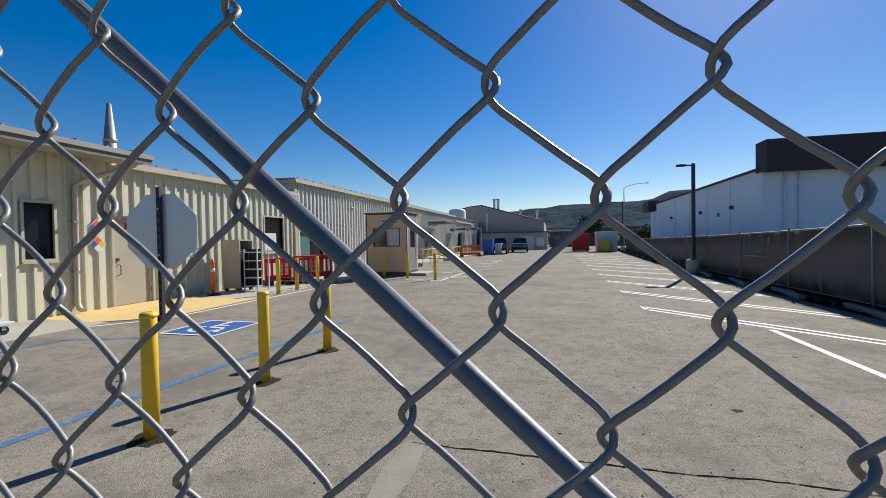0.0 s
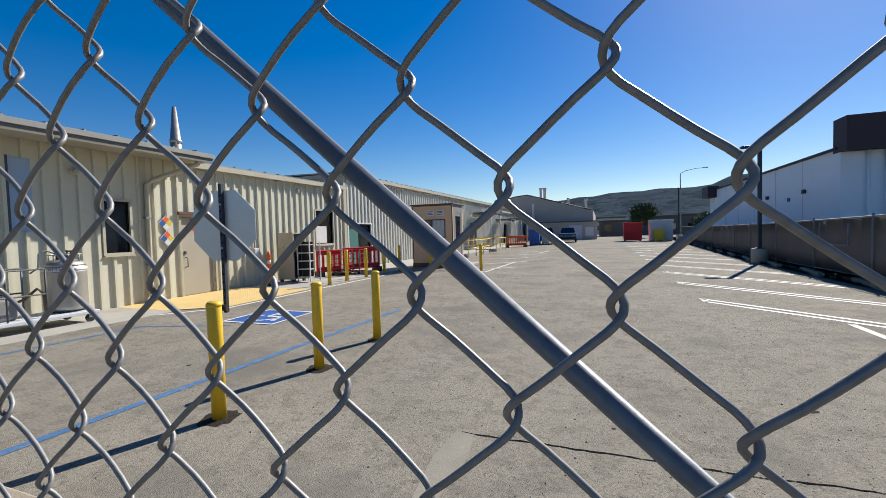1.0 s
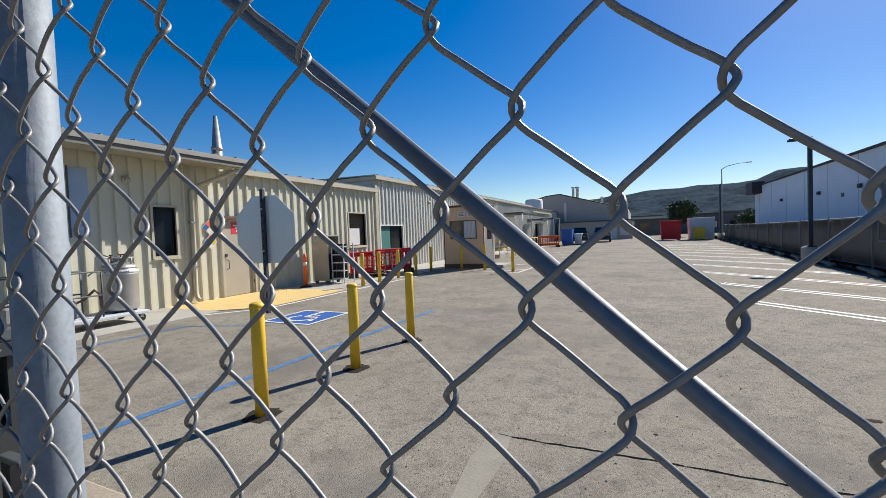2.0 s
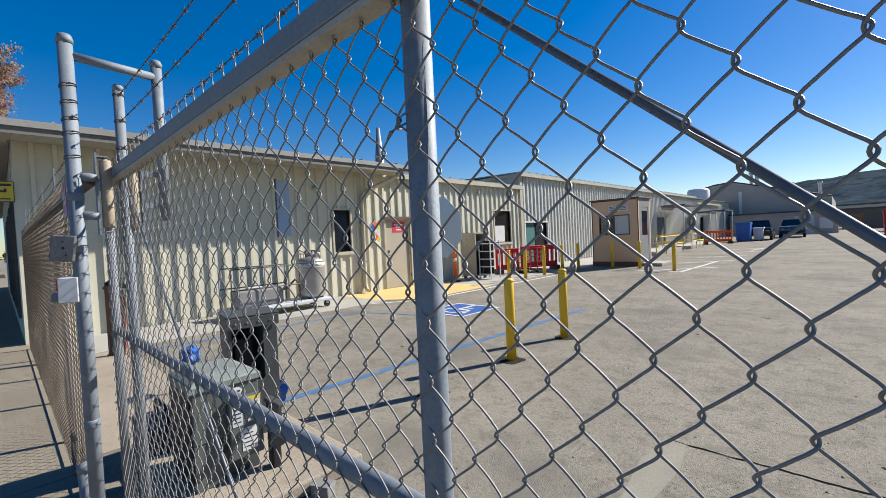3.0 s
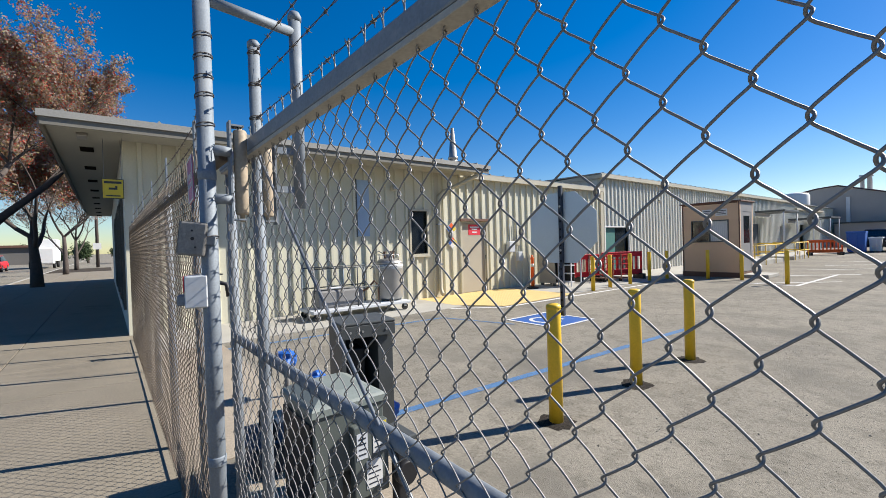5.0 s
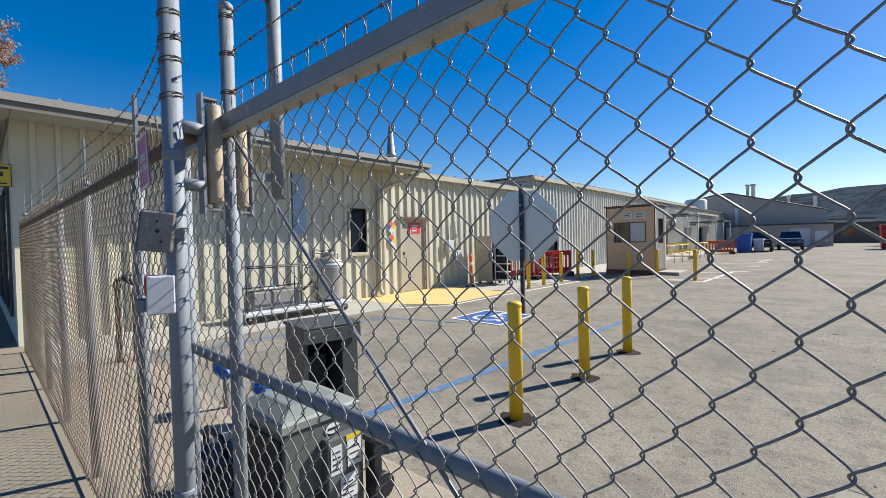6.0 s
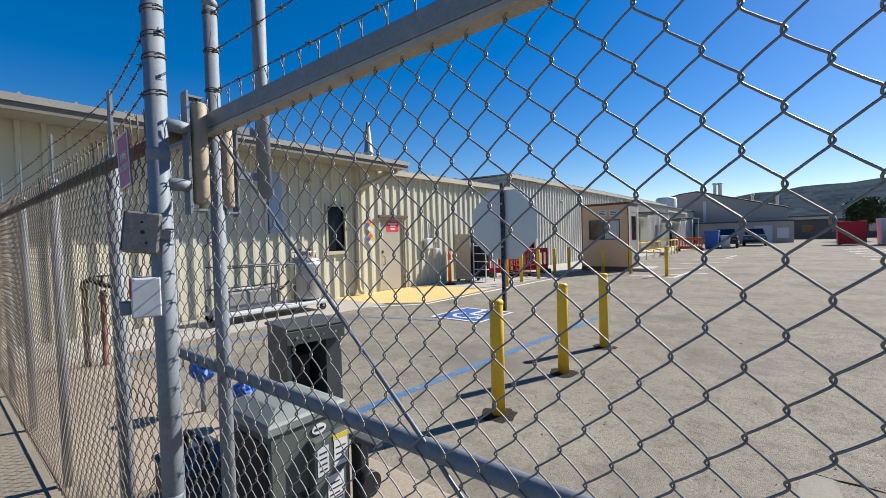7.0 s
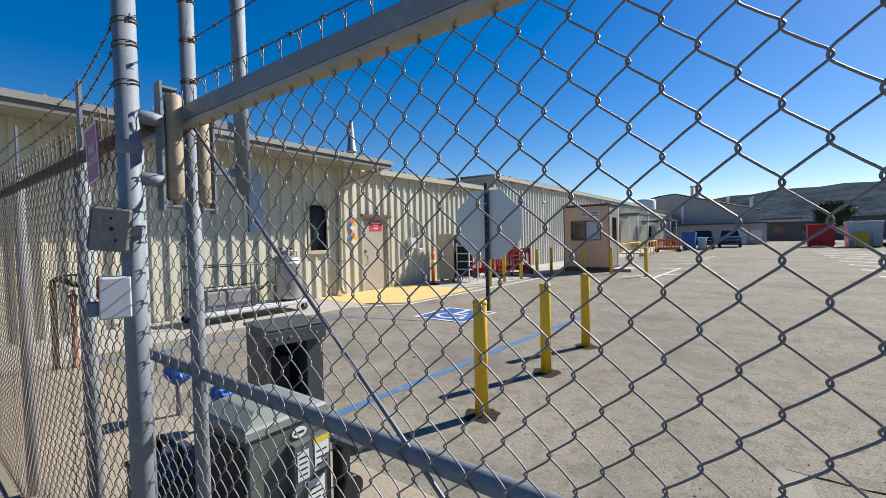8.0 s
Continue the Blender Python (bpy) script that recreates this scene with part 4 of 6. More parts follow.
def pallet_carts():
    for k, (x, y) in enumerate(((-9.9, 12.6), (-9.6, 13.1))):
        ob = thing("bin_cart", "dark red wire bin cart by the wall", "cart", "bin carts", at=(x, y, 0))
        for sx in (0, 0.6):
            for sy in (0, 0.5):
                boxpart("post", ob, M_BROWN, x + sx, x + sx + 0.03, y + sy, y + sy + 0.03, 0.1, 0.95)
        for z in (0.25, 0.42, 0.6, 0.76, 0.92):
            bm = B()
            box(bm, x, x + 0.63, y + 0.03, y + 0.045, z, z + 0.02)
            box(bm, x, x + 0.015, y + 0.03, y + 0.5, z, z + 0.02)
            box(bm, x + 0.615, x + 0.63, y + 0.03, y + 0.5, z, z + 0.02)
            part("wire_rail", bm, M_RED, ob)
        boxpart("deck", ob, M_BROWN, x + 0.03, x + 0.6, y + 0.05, y + 0.5, 0.1, 0.14)
        for sx in (0.05, 0.55):
            bm = B()
            cyl(bm, (x + sx, y + 0.05, 0.06), (x + sx, y + 0.09, 0.06), 0.06, 12)
            part("wheel", bm, M_TYRE, ob)


pallet_carts()


def backflow():
    """Low steel skid with a vessel, piping and a drum, on the walkway by the wall."""
    ob = thing("equipment_skid", "low pale-edged steel skid with tubular frame and pipes", "skid", at=(-10.2, 3.2, 0))
    boxpart("deck", ob, M_PALEGREY, -10.3, -9.5, 2.5, 4.80, 0.16, 0.22, 0.01, "pale deck edge")
    for x in (-10.25, -9.56):
        for y in (2.6, 4.66):
            bm = B()
            cyl(bm, (x - 0.02, y, 0.087), (x + 0.02, y, 0.087), 0.075, 12)
            part("wheel", bm, M_TYRE, ob)
            boxpart("fork", ob, M_STEEL, x - 0.03, x + 0.03, y - 0.03, y + 0.03, 0.09, 0.17)
    for x in (-10.25, -9.56):
        for y in (2.56, 3.5, 4.02):
            pipe("upright", ob, M_DARKGREY if x > -10 else M_GALV, (x, y, 0.2), (x, y, 1.05), 0.014, 8)
    for z in (0.62, 1.05):
        for x in (-10.25, -9.56):
            pipe("rail", ob, M_DARKGREY, (x, 2.56, z), (x, 4.02, z), 0.014, 8)
    boxpart("tank", ob, M_KIOSKSIDE, -10.15, -9.72, 2.72, 3.72, 0.222, 0.6, 0.05, "dull grey rounded tank")
    boxpart("tank_lid", ob, M_PALEGREY, -10.0, -9.85, 3.0, 3.3, 0.601, 0.63, 0.01)
    bm = B()
    tube_rings(bm, [(-9.8, 3.4, 0.5), (-9.8, 3.7, 0.5), (-9.72, 3.8, 0.55), (-9.6, 3.92, 0.72), (-9.58, 4.0, 0.62), (-9.58, 4.02, 0.3)], 0.024, 8)
    part("pipe", bm, M_RUST, ob)
    cx, cy = -9.93, 4.50
    dr = thing("process_drum", "dull stainless drum with a white band, domed lid and valves", "drum", at=(cx, cy, 0.22))
    bm = B()
    lathe(bm, [(0.24, 0.24), (0.31, 0.28), (0.32, 0.33), (0.32, 0.92), (0.325, 0.94), (0.325, 0.96), (0.32, 0.97), (0.32, 1.04), (0.30, 1.07)], 26, (cx, cy, 0))
    part("body", bm, M_STEEL, dr)
    bm = B()
    lathe(bm, [(0.323, 0.975), (0.3235, 1.035)], 26, (cx, cy, 0))
    part("band", bm, M_WHITE, dr, "white lettered band")
    for k, ch in enumerate("NITROGEN"):
        turn = pose(cx, cy, 0, 0, 0, -66 + k * 9.2)
        letters(ch, 0.062, M_DARKPOST, dr, dr.matrix_basis.inverted() @ turn @ pose(0.3255, 0, 1.005, 90, 0, 90))
    bm = B()
    lathe(bm, [(0.31, 1.06), (0.31, 1.09), (0.24, 1.15), (0.12, 1.19), (0.08, 1.2), (0.08, 1.27), (0.04, 1.29)], 26, (cx, cy, 0))
    part("lid", bm, M_STEEL, dr)
    bm = B()
    tube_rings(bm, [(cx + 0.25 * math.cos(k * math.pi / 8), cy + 0.25 * math.sin(k * math.pi / 8), 1.27) for k in range(17)], 0.014, 6)
    part("guard_ring", bm, M_STEEL, dr)
    for k in range(4):
        a = k * 1.57 + 0.5
        pipe("stay", dr, M_STEEL, (cx + 0.25 * math.cos(a), cy + 0.25 * math.sin(a), 1.12), (cx + 0.25 * math.cos(a), cy + 0.25 * math.sin(a), 1.28), 0.011, 6)
    for dx, dy in ((0.1, 0.06), (-0.08, 0.1), (0.02, -0.12)):
        bm = B()
        cyl(bm, (cx + dx, cy + dy, 1.16), (cx + dx, cy + dy, 1.33), 0.018, 8)
        cyl(bm, (cx + dx - 0.05, cy + dy, 1.33), (cx + dx + 0.05, cy + dy, 1.33), 0.014, 8)
        part("valve", bm, M_RUST, dr)
    bm = B()
    tube_rings(bm, [(cx, cy - 0.05, 1.25), (cx + 0.05, cy - 0.3, 1.36), (cx + 0.1, cy - 0.42, 1.3), (cx + 0.15, cy - 0.46, 1.06), (cx + 0.2, cy - 0.6, 0.98)], 0.013, 8)
    part("hose", bm, M_DARKGREY, dr)
    for k in range(4):
        a = k * 1.57 + 0.8
        pipe("leg", dr, M_DARKGREY, (cx + 0.24 * math.cos(a), cy + 0.24 * math.sin(a), 0.22), (cx + 0.24 * math.cos(a), cy + 0.24 * math.sin(a), 0.26), 0.03, 8)


backflow()


def handrail(x0, x1, y0, y1):
    ob = thing("ramp_railing", "yellow pipe railing round a low ramp", "railing", at=(x0, y0, 0))
    pts = [(x0, y0), (x1, y0), (x1, y1), (x0, y1)]
    for z in (0.5, 0.95):
        bm = B()
        tube_rings(bm, [(*p, z) for p in pts], 0.021, 8)
        part("rail", bm, M_YELLOW, ob)
    for p in [(x0, y0), ((x0 + x1) / 2, y0), (x1, y0), (x1, y0 + (y1 - y0) * 0.33), (x1, y0 + (y1 - y0) * 0.66), (x1, y1)]:
        pipe("post", ob, M_YELLOW, (*p, 0), (*p, 0.96), 0.021, 8)
    boxpart("ramp", ob, M_CONC, x0 + 0.05, x1 - 0.05, y0 + 0.05, y1 - 0.05, 0.0, 0.2)


handrail(-9.6, -7.7, 22.5, 27.5)
handrail(-9.3, -7.6, 29.0, 32.0)


def awning(y0, y1, z):
    ob = thing("awning", "dark flat canopy on posts over a side door", "canopy", "canopies", at=(-10.6, y0, 0))
    boxpart("roof", ob, M_DARKGREY, -10.5, -8.9, y0, y1, z, z + 0.12, 0.01)
    for y in (y0 + 0.1, y1 - 0.1):
        pipe("post", ob, M_PALEGREY, (-9.0, y, 0), (-9.0, y, z), 0.04, 8)
    boxpart("frame", ob, M_PALEGREY, -10.6, -10.5, y0, y1, z - 0.2, z)


awning(33.0, 36.5, 2.9)
awning(41, 43.5, 2.5)
awning(47, 51, 2.7)


def big_bin(x, y, w, d, h, material, label, name="storage_bin"):
    ob = thing(name, label, "bin", at=(x, y, 0))
    bm = B()
    v = [bm.verts.new(q) for q in ((x + 0.05, y + 0.05, 0.08), (x + w - 0.05, y + 0.05, 0.08), (x + w - 0.05, y + d - 0.05, 0.08), (x + 0.05, y + d - 0.05, 0.08), (x, y, h * 0.9), (x + w, y, h * 0.9), (x + w, y + d, h * 0.9), (x, y + d, h * 0.9))]
    for f in ((3, 2, 1, 0), (4, 5, 6, 7), (0, 1, 5, 4), (1, 2, 6, 5), (2, 3, 7, 6), (3, 0, 4, 7)):
        bm.faces.new([v[i] for i in f])
    part("body", bm, material, ob)
    boxpart("lid", ob, material, x - 0.03, x + w + 0.03, y - 0.03, y + d + 0.03, h * 0.9, h, 0.02)
    n = max(2, int(w / 0.5))
    for k in range(n + 1):
        xx = x + 0.03 + k * (w - 0.14) / n
        boxpart("rib", ob, material, xx, xx + 0.08, y - 0.03, y + 0.05, 0.15, h * 0.88)
    for xx in (x + 0.1, x + w - 0.22):
        boxpart("skid", ob, M_DARKGREY, xx, xx + 0.12, y + 0.05, y + d - 0.05, 0, 0.1)


big_bin(-7.0, 39.6, 0.95, 0.95, 1.5, M_BLUE, "tall blue plastic bin beside the parked cars")
big_bin(-6.0, 40.6, 0.65, 0.8, 1.05, M_WHITE, "white covered bin beside the parked cars")
big_bin(1.5, 47.2, 1.75, 1.8, 1.95, M_RED, "large red steel skip at the end of the stalls", "skip")
big_bin(3.9, 46.0, 2.0, 2.4, 2.1, M_WHITE, "white storage container beside the red skip", "storage_container")
big_bin(4.1, 44.9, 0.9, 0.9, 1.2, M_SIGNYELLOW, "yellow bin standing before the white container")


def car(x, y, rz, material, label, pickup=False):
    ob = thing("car", label, "car", "parked cars", at=(x, y, 0), rz=rz)
    m = pose(x, y, 0, 0, 0, rz)
    bm = B()
    sec = [(-2.2, 0.45, 0.75), (-2.1, 0.35, 0.95), (-0.9, 0.33, 1.02), (1.9, 0.33, 1.02), (2.15, 0.42, 0.9)]
    rings = [[bm.verts.new(m @ Vector(v)) for v in ((-0.85, a, z0), (0.85, a, z0), (0.9, a, (z0 + z1) / 2), (0.8, a, z1), (-0.8, a, z1), (-0.9, a, (z0 + z1) / 2))] for a, z0, z1 in sec]
    for r0, r1 in zip(rings, rings[1:]):
        for k in range(6):
            bm.faces.new((r0[k], r0[(k + 1) % 6], r1[(k + 1) % 6], r1[k]))
    bm.faces.new(rings[0][::-1])
    bm.faces.new(rings[-1])
    part("body", bm, material, ob)
    end = 0.6 if pickup else 1.7
    for nm, mt in (("cabin", M_GLASS), ("roof", material)):
        bm = B()
        if nm == "cabin":
            q = [(-1.0, 1.0, 0.78), (-0.35, 1.55, 0.62), (end - 0.35, 1.55, 0.62), (end, 1.0, 0.78)]
        else:
            q = [(-0.4, 1.55, 0.64), (-0.3, 1.6, 0.58), (end - 0.4, 1.6, 0.58), (end - 0.3, 1.55, 0.64)]
        L = [bm.verts.new(m @ Vector((-w, a, z))) for a, z, w in q]
        Rr = [bm.verts.new(m @ Vector((w, a, z))) for a, z, w in q]
        for k in range(3):
            bm.faces.new((L[k], L[k + 1], Rr[k + 1], Rr[k]))
        bm.faces.new(L[::-1])
        bm.faces.new(Rr)
        bm.faces.new((L[3], L[0], Rr[0], Rr[3]))
        part(nm, bm, mt, ob)
    for sx in (-1, 1):
        for a in (-1.4, 1.35):
            bm = B()
            cyl(bm, m @ Vector((sx * 0.70, a, 0.33)), m @ Vector((sx * 0.9, a, 0.33)), 0.33, 18)
            w = part("wheel", bm, M_TYRE, ob)
            bm = B()
            cyl(bm, m @ Vector((sx * 0.895, a, 0.33)), m @ Vector((sx * 0.91, a, 0.33)), 0.2, 12)
            part("rim", bm, M_STEEL, w)
        boxpart("headlight", ob, M_STEEL, sx * 0.62 - 0.14, sx * 0.62 + 0.14, -2.2, -2.1, 0.68, 0.8, 0.02, m=m)
    boxpart("bumper", ob, M_BLACK, -0.85, 0.85, -2.28, -2.15, 0.42, 0.6, 0.03, m=m)


car(-5.85, 43.2, 3, M_CARBLACK, "black pickup truck parked nose out in an angled stall", True)
car(-4.1, 48.0, 3, M_CARGREY, "blue-grey van-like car parked in an angled stall")

# ---- screened fence, lamp and warehouse on the right ----
FX = 5.25


def fence_x(y):
    return FX + 0.05 * max(0.0, y - 20)


def fence_top(y):
    return 1.33 + 0.26 * math.exp(-(y - 11.2) / 10.5)


def screened_fence():
    ob = thing("screened_fence", "chain-link boundary fence hung with dark brown privacy cloth", "fence", at=(FX, 4, 0))
    y0, y1 = -0.2, 44.6
    bm = B()
    n = 120
    prev = None
    for k in range(n + 1):
        y = y0 + (y1 - y0) * k / n
        x = fence_x(y) + 0.02 * math.sin(k * 1.1) + 0.012 * math.sin(k * 2.7)
        cur = [bm.verts.new((x + 0.015 * math.sin(k * 0.7 + q), y, 0.12 + q * (fence_top(y) - 0.14) / 3)) for q in range(4)]
        if prev:
            for q in range(3):
                f = bm.faces.new((prev[q], cur[q], cur[q + 1], prev[q + 1]))
                f.smooth = True
        prev = cur
    bmesh.ops.solidify(bm, geom=bm.faces, thickness=0.006)
    part("privacy_cloth", bm, M_SCREEN, ob)
    for nm, r, low in (("top_rail", 0.018, False), ("bottom_rail", 0.012, True)):
        bm = B()
        tube_rings(bm, [(fence_x(y0 + k * 2.24) - 0.05, y0 + k * 2.24, 0.14 if low else fence_top(y0 + k * 2.24)) for k in range(21)], r, 8)
        part(nm, bm, M_POSTDULL, ob)
    for k in range(16):
        y = 0.6 + k * 2.9
        pipe("post", ob, M_POSTDULL, (fence_x(y) - 0.06, y, 0), (fence_x(y) - 0.06, y, fence_top(y) + 0.07), 0.024, 10)
    y = 13.2
    bm = B()
    tube_rings(bm, [(FX - 0.08, y, 0.85), (FX - 0.08, y, 1.4)], 0.02, 8)
    tube_rings(bm, [(FX - 0.08, y, 0.85), (FX - 0.08, y + 1.5, 0.85)], 0.02, 8)
    tube_rings(bm, [(FX - 0.08, y + 1.5, 0.85), (FX - 0.08, y + 1.5, 1.45)], 0.02, 8)
    part("brace_frame", bm, M_GALV, ob)


screened_fence()


def kerb_row():
    for k in range(14):
        y = 6.0 + k * 2.82
        ob = thing("wheel_stop", "grey concrete wheel stop at the foot of the screened fence", "wheel stop", "wheel stops", at=(4.85 + 0.05 * max(0.0, y - 20), y, 0))
        bm = B()
        vs = box(bm, -0.08, 0.08, -0.9, 0.9, 0, 0.12, 0.025, pose(4.9 + 0.05 * max(0.0, y - 20), y, 0, 0, 0, -8))
        part("block", bm, M_WALK, ob)


kerb_row()
bm = B()
soil = [bm.verts.new(q) for q in ((4.75, -0.2, 0.03), (8.9, -0.2, 0.03), (8.9, 60, 0.03), (6.75, 60, 0.03), (4.75, 20, 0.03))]
bm.faces.new(soil)
bmesh.ops.solidify(bm, geom=bm.faces, thickness=0.05)
tagged(part("planting_strip", bm, M_DIRT), "dark dusty soil strip under the screened fence", "soil", kind="structure")


def debris():
    rnd = np.random.RandomState(11)
    verts, faces = [], []
    for i in range(1500):
        y = rnd.uniform(2, 42)
        x = rnd.uniform(-0.5, -0.05) + fence_x(y)
        r = rnd.uniform(0.02, 0.06)
        b = len(verts)
        for k in range(4):
            a = k * 1.57 + rnd.rand()
            verts.append((x + r * math.cos(a), y + r * math.sin(a), 0.032 + rnd.uniform(0, 0.05)))
        faces.append((b, b + 1, b + 2, b + 3))
    me = bpy.data.meshes.new("leaf_litter")
    me.from_pydata(verts, [], faces)
    me.materials.append(M_BROWN)
    tagged(new("leaf_litter", me), "dry brown leaf litter along the fence foot", "leaf litter", kind="stuff")


debris()


def lamp_post(x, y, h, arm, label):
    ob = thing("lamp_post", label, "street lamp", "lamp posts", at=(x, y, 0))
    bm = B()
    lathe(bm, [(0.27, 0), (0.27, 0.5), (0.24, 0.54)], 20, (x, y, 0))
    part("footing", bm, M_CONC, ob, "round pale concrete footing")
    bm = B()
    box(bm, x - 0.06, x + 0.06, y - 0.06, y + 0.06, 0.54, h, 0.008)
    part("pole", bm, M_DARKPOST, ob)
    boxpart("arm", ob, M_DARKPOST, x - arm * 0.5, x - 0.06, y - 0.025, y + 0.025, h - 0.1, h - 0.05)
    boxpart("lamp_head", ob, M_DARKPOST, x - arm, x - arm * 0.45, y - 0.13, y + 0.13, h - 0.1, h - 0.02, 0.015)
    boxpart("base_plate", ob, M_DARKPOST, x - 0.13, x + 0.13, y - 0.13, y + 0.13, 0.54, 0.57)


lamp_post(4.83, 18.4, 4.35, 0.6, "dark square lamp post on a concrete footing")
lamp_post(6.5, 47.0, 5.2, 0.8, "far dark square lamp post on a concrete footing")


def street_lamp(x, y, h):
    ob = thing("street_lamp", "tall galvanized street lamp with a curved arm", "street lamp", at=(x, y, 0))
    bm = B()
    tube_rings(bm, [(x, y, 0), (x, y, h * 0.75), (x, y, h * 0.93), (x + 0.6, y, h * 0.97), (x + 1.8, y, h * 0.995), (x + 2.8, y, h)], [0.1, 0.07, 0.05, 0.04, 0.035, 0.03], 8)
    part("pole", bm, M_GALV, ob)
    boxpart("lamp_head", ob, M_GALV, x + 2.7, x + 3.3, y - 0.12, y + 0.12, h - 0.05, h + 0.06, 0.02)


street_lamp(9.6, 66, 9.2)


def warehouse():
    """Pale warehouse behind the screened fence with a dark raised box on its front."""
    ob = thing("warehouse", "pale blue-grey warehouse with a dark raised box on its front", "building", at=(9, 22.8, 0))
    for q in ((9.0, 9.25, 22.8, 46.0, 4.55), (9.25, 32, 22.8, 23.05, 4.42), (9.25, 32, 45.75, 46.0, 4.4), (31.8, 32, 23.05, 45.75, 4.4)):
        boxpart("wall", ob, M_BLUEWALL, q[0], q[1], q[2], q[3], 0, q[4])
    for k in range(1, 7):
        boxpart("panel_joint", ob, M_PALEGREY, 8.985, 8.998, 22.8 + k * 3.6, 22.83 + k * 3.6, 0, 4.5)
    bm = B()
    box(bm, 8.88, 32.1, 22.95, 46.1, 4.55, 4.66)
    part("roof", bm, M_DARKBOX, ob)
    bm = B()
    box(bm, 8.95, 32, 22.2, 23.3, 4.42, 5.85)
    part("sign_box", bm, M_DARKBOX, ob, "dark maroon clad box")
    for x in (9.9, 10.5):
        pipe("drain_pipe", ob, M_BLUEWALL, (x, 22.7, 0), (x, 22.7, 4.42), 0.06, 10)
    for y in (26, 31.0, 38.0):
        boxpart("wall_light", ob, M_DARKBOX, 8.86, 8.99, y, y + 0.25, 2.9, 3.1, 0.02)
    boxpart("vent", ob, M_DARKGREY, 8.97, 8.998, 28.0, 28.3, 2.6, 2.8)
    bm = B()
    box(bm, 8.3, 9.2, 43.6, 45.9, 3.9, 4.9)
    part("end_box", bm, M_DARKBOX, ob)


warehouse()

# ---- far buildings, hills and trees ----
def far_hall():
    ob = thing("far_hall", "long taupe metal hall with a shallow gable and roof stacks", "building", at=(-6, 60, 0))
    bm = B()
    prof = [(-14.5, 0), (-1.67, 0), (-1.67, 3.84), (-10.4, 6.35), (-12.3, 6.15), (-14.5, 5.6)]
    f = [bm.verts.new((x, 60, z)) for x, z in prof]
    g = [bm.verts.new((x, 85, z)) for x, z in prof]
    bm.faces.new(f[::-1])
    bm.faces.new(g)
    for i in range(6):
        bm.faces.new((f[i], f[(i + 1) % 6], g[(i + 1) % 6], g[i]))
    part("wall", bm, M_GREYBLDG, ob)
    bm = B()
    for a, c in zip(prof[2:5], prof[3:6]):
        tube_rings(bm, [(a[0], 59.9, a[1] + 0.03), (c[0], 59.9, c[1] + 0.03)], 0.07, 4)
    part("roof_edge", bm, M_DARKBOX, ob)
    for x, z, h, r in ((-8.1, 5.9, 1.5, 0.2), (-8.65, 6.1, 1.3, 0.17), (-2.6, 4.4, 1.2, 0.16), (-4.9, 5.1, 0.7, 0.14)):
        bm = B()
        lathe(bm, [(r, 0), (r, h), (r * 1.5, h + 0.02), (r * 1.5, h + 0.2)], 12, (x, 61, z - 0.3))
        part("roof_stack", bm, M_PALEGREY, ob)
    boxpart("flue", ob, M_WHITE, -9.75, -9.45, 59.8, 59.99, 2.5, 5.1, label="tall pale flue on the gable")
    lean = thing("far_annex", "low taupe annex with pale doors before the hall", "building", at=(-3, 58, 0))
    boxpart("wall", lean, M_GREYBLDG, -10.3, -1.2, 57.5, 59.9, 0, 2.3)
    boxpart("roof", lean, M_DARKGREY, -10.4, -1.1, 57.3, 59.9, 2.3, 2.45)
    boxpart("door", lean, M_PALEGREY, -4.6, -3.0, 57.45, 57.49, 0, 1.9)
    boxpart("door", lean, M_WHITE, -2.6, -1.6, 57.45, 57.49, 0.5, 1.6)
    tank = thing("water_tank", "white water tank rising behind the sheds", "tank", at=(-12.6, 57, 0))
    bm = B()
    lathe(bm, [(1.15, 0), (1.15, 5.4), (1.0, 5.6), (0.2, 5.75)], 20, (-13.1, 56.2, 0))
    part("body", bm, M_WHITE, tank)


far_hall()
for x, y, w, h in ((-1.0, 75, 6, 2.4), (6, 80, 9, 3.0), (14, 95, 12, 3.5), (-6, 100, 10, 3.5), (26, 110, 18, 4)):
    fb = thing("far_building", "low pale building far beyond the lot", "building", "far buildings", at=(x, y, 0))
    boxpart("wall", fb, M_FARDARK if y < 96 else M_STUCCO, x, x + w, y, y + 6, 0, h)
    boxpart("roof", fb, M_DARKGREY, x - 0.3, x + w + 0.3, y - 0.3, y + 6.3, h, h + 0.25)
    for k in range(int(w / 3)):
        boxpart("window", fb, M_GLASS, x + 0.8 + k * 3, x + 2.0 + k * 3, y - 0.03, y - 0.005, 0.9, 1.9)


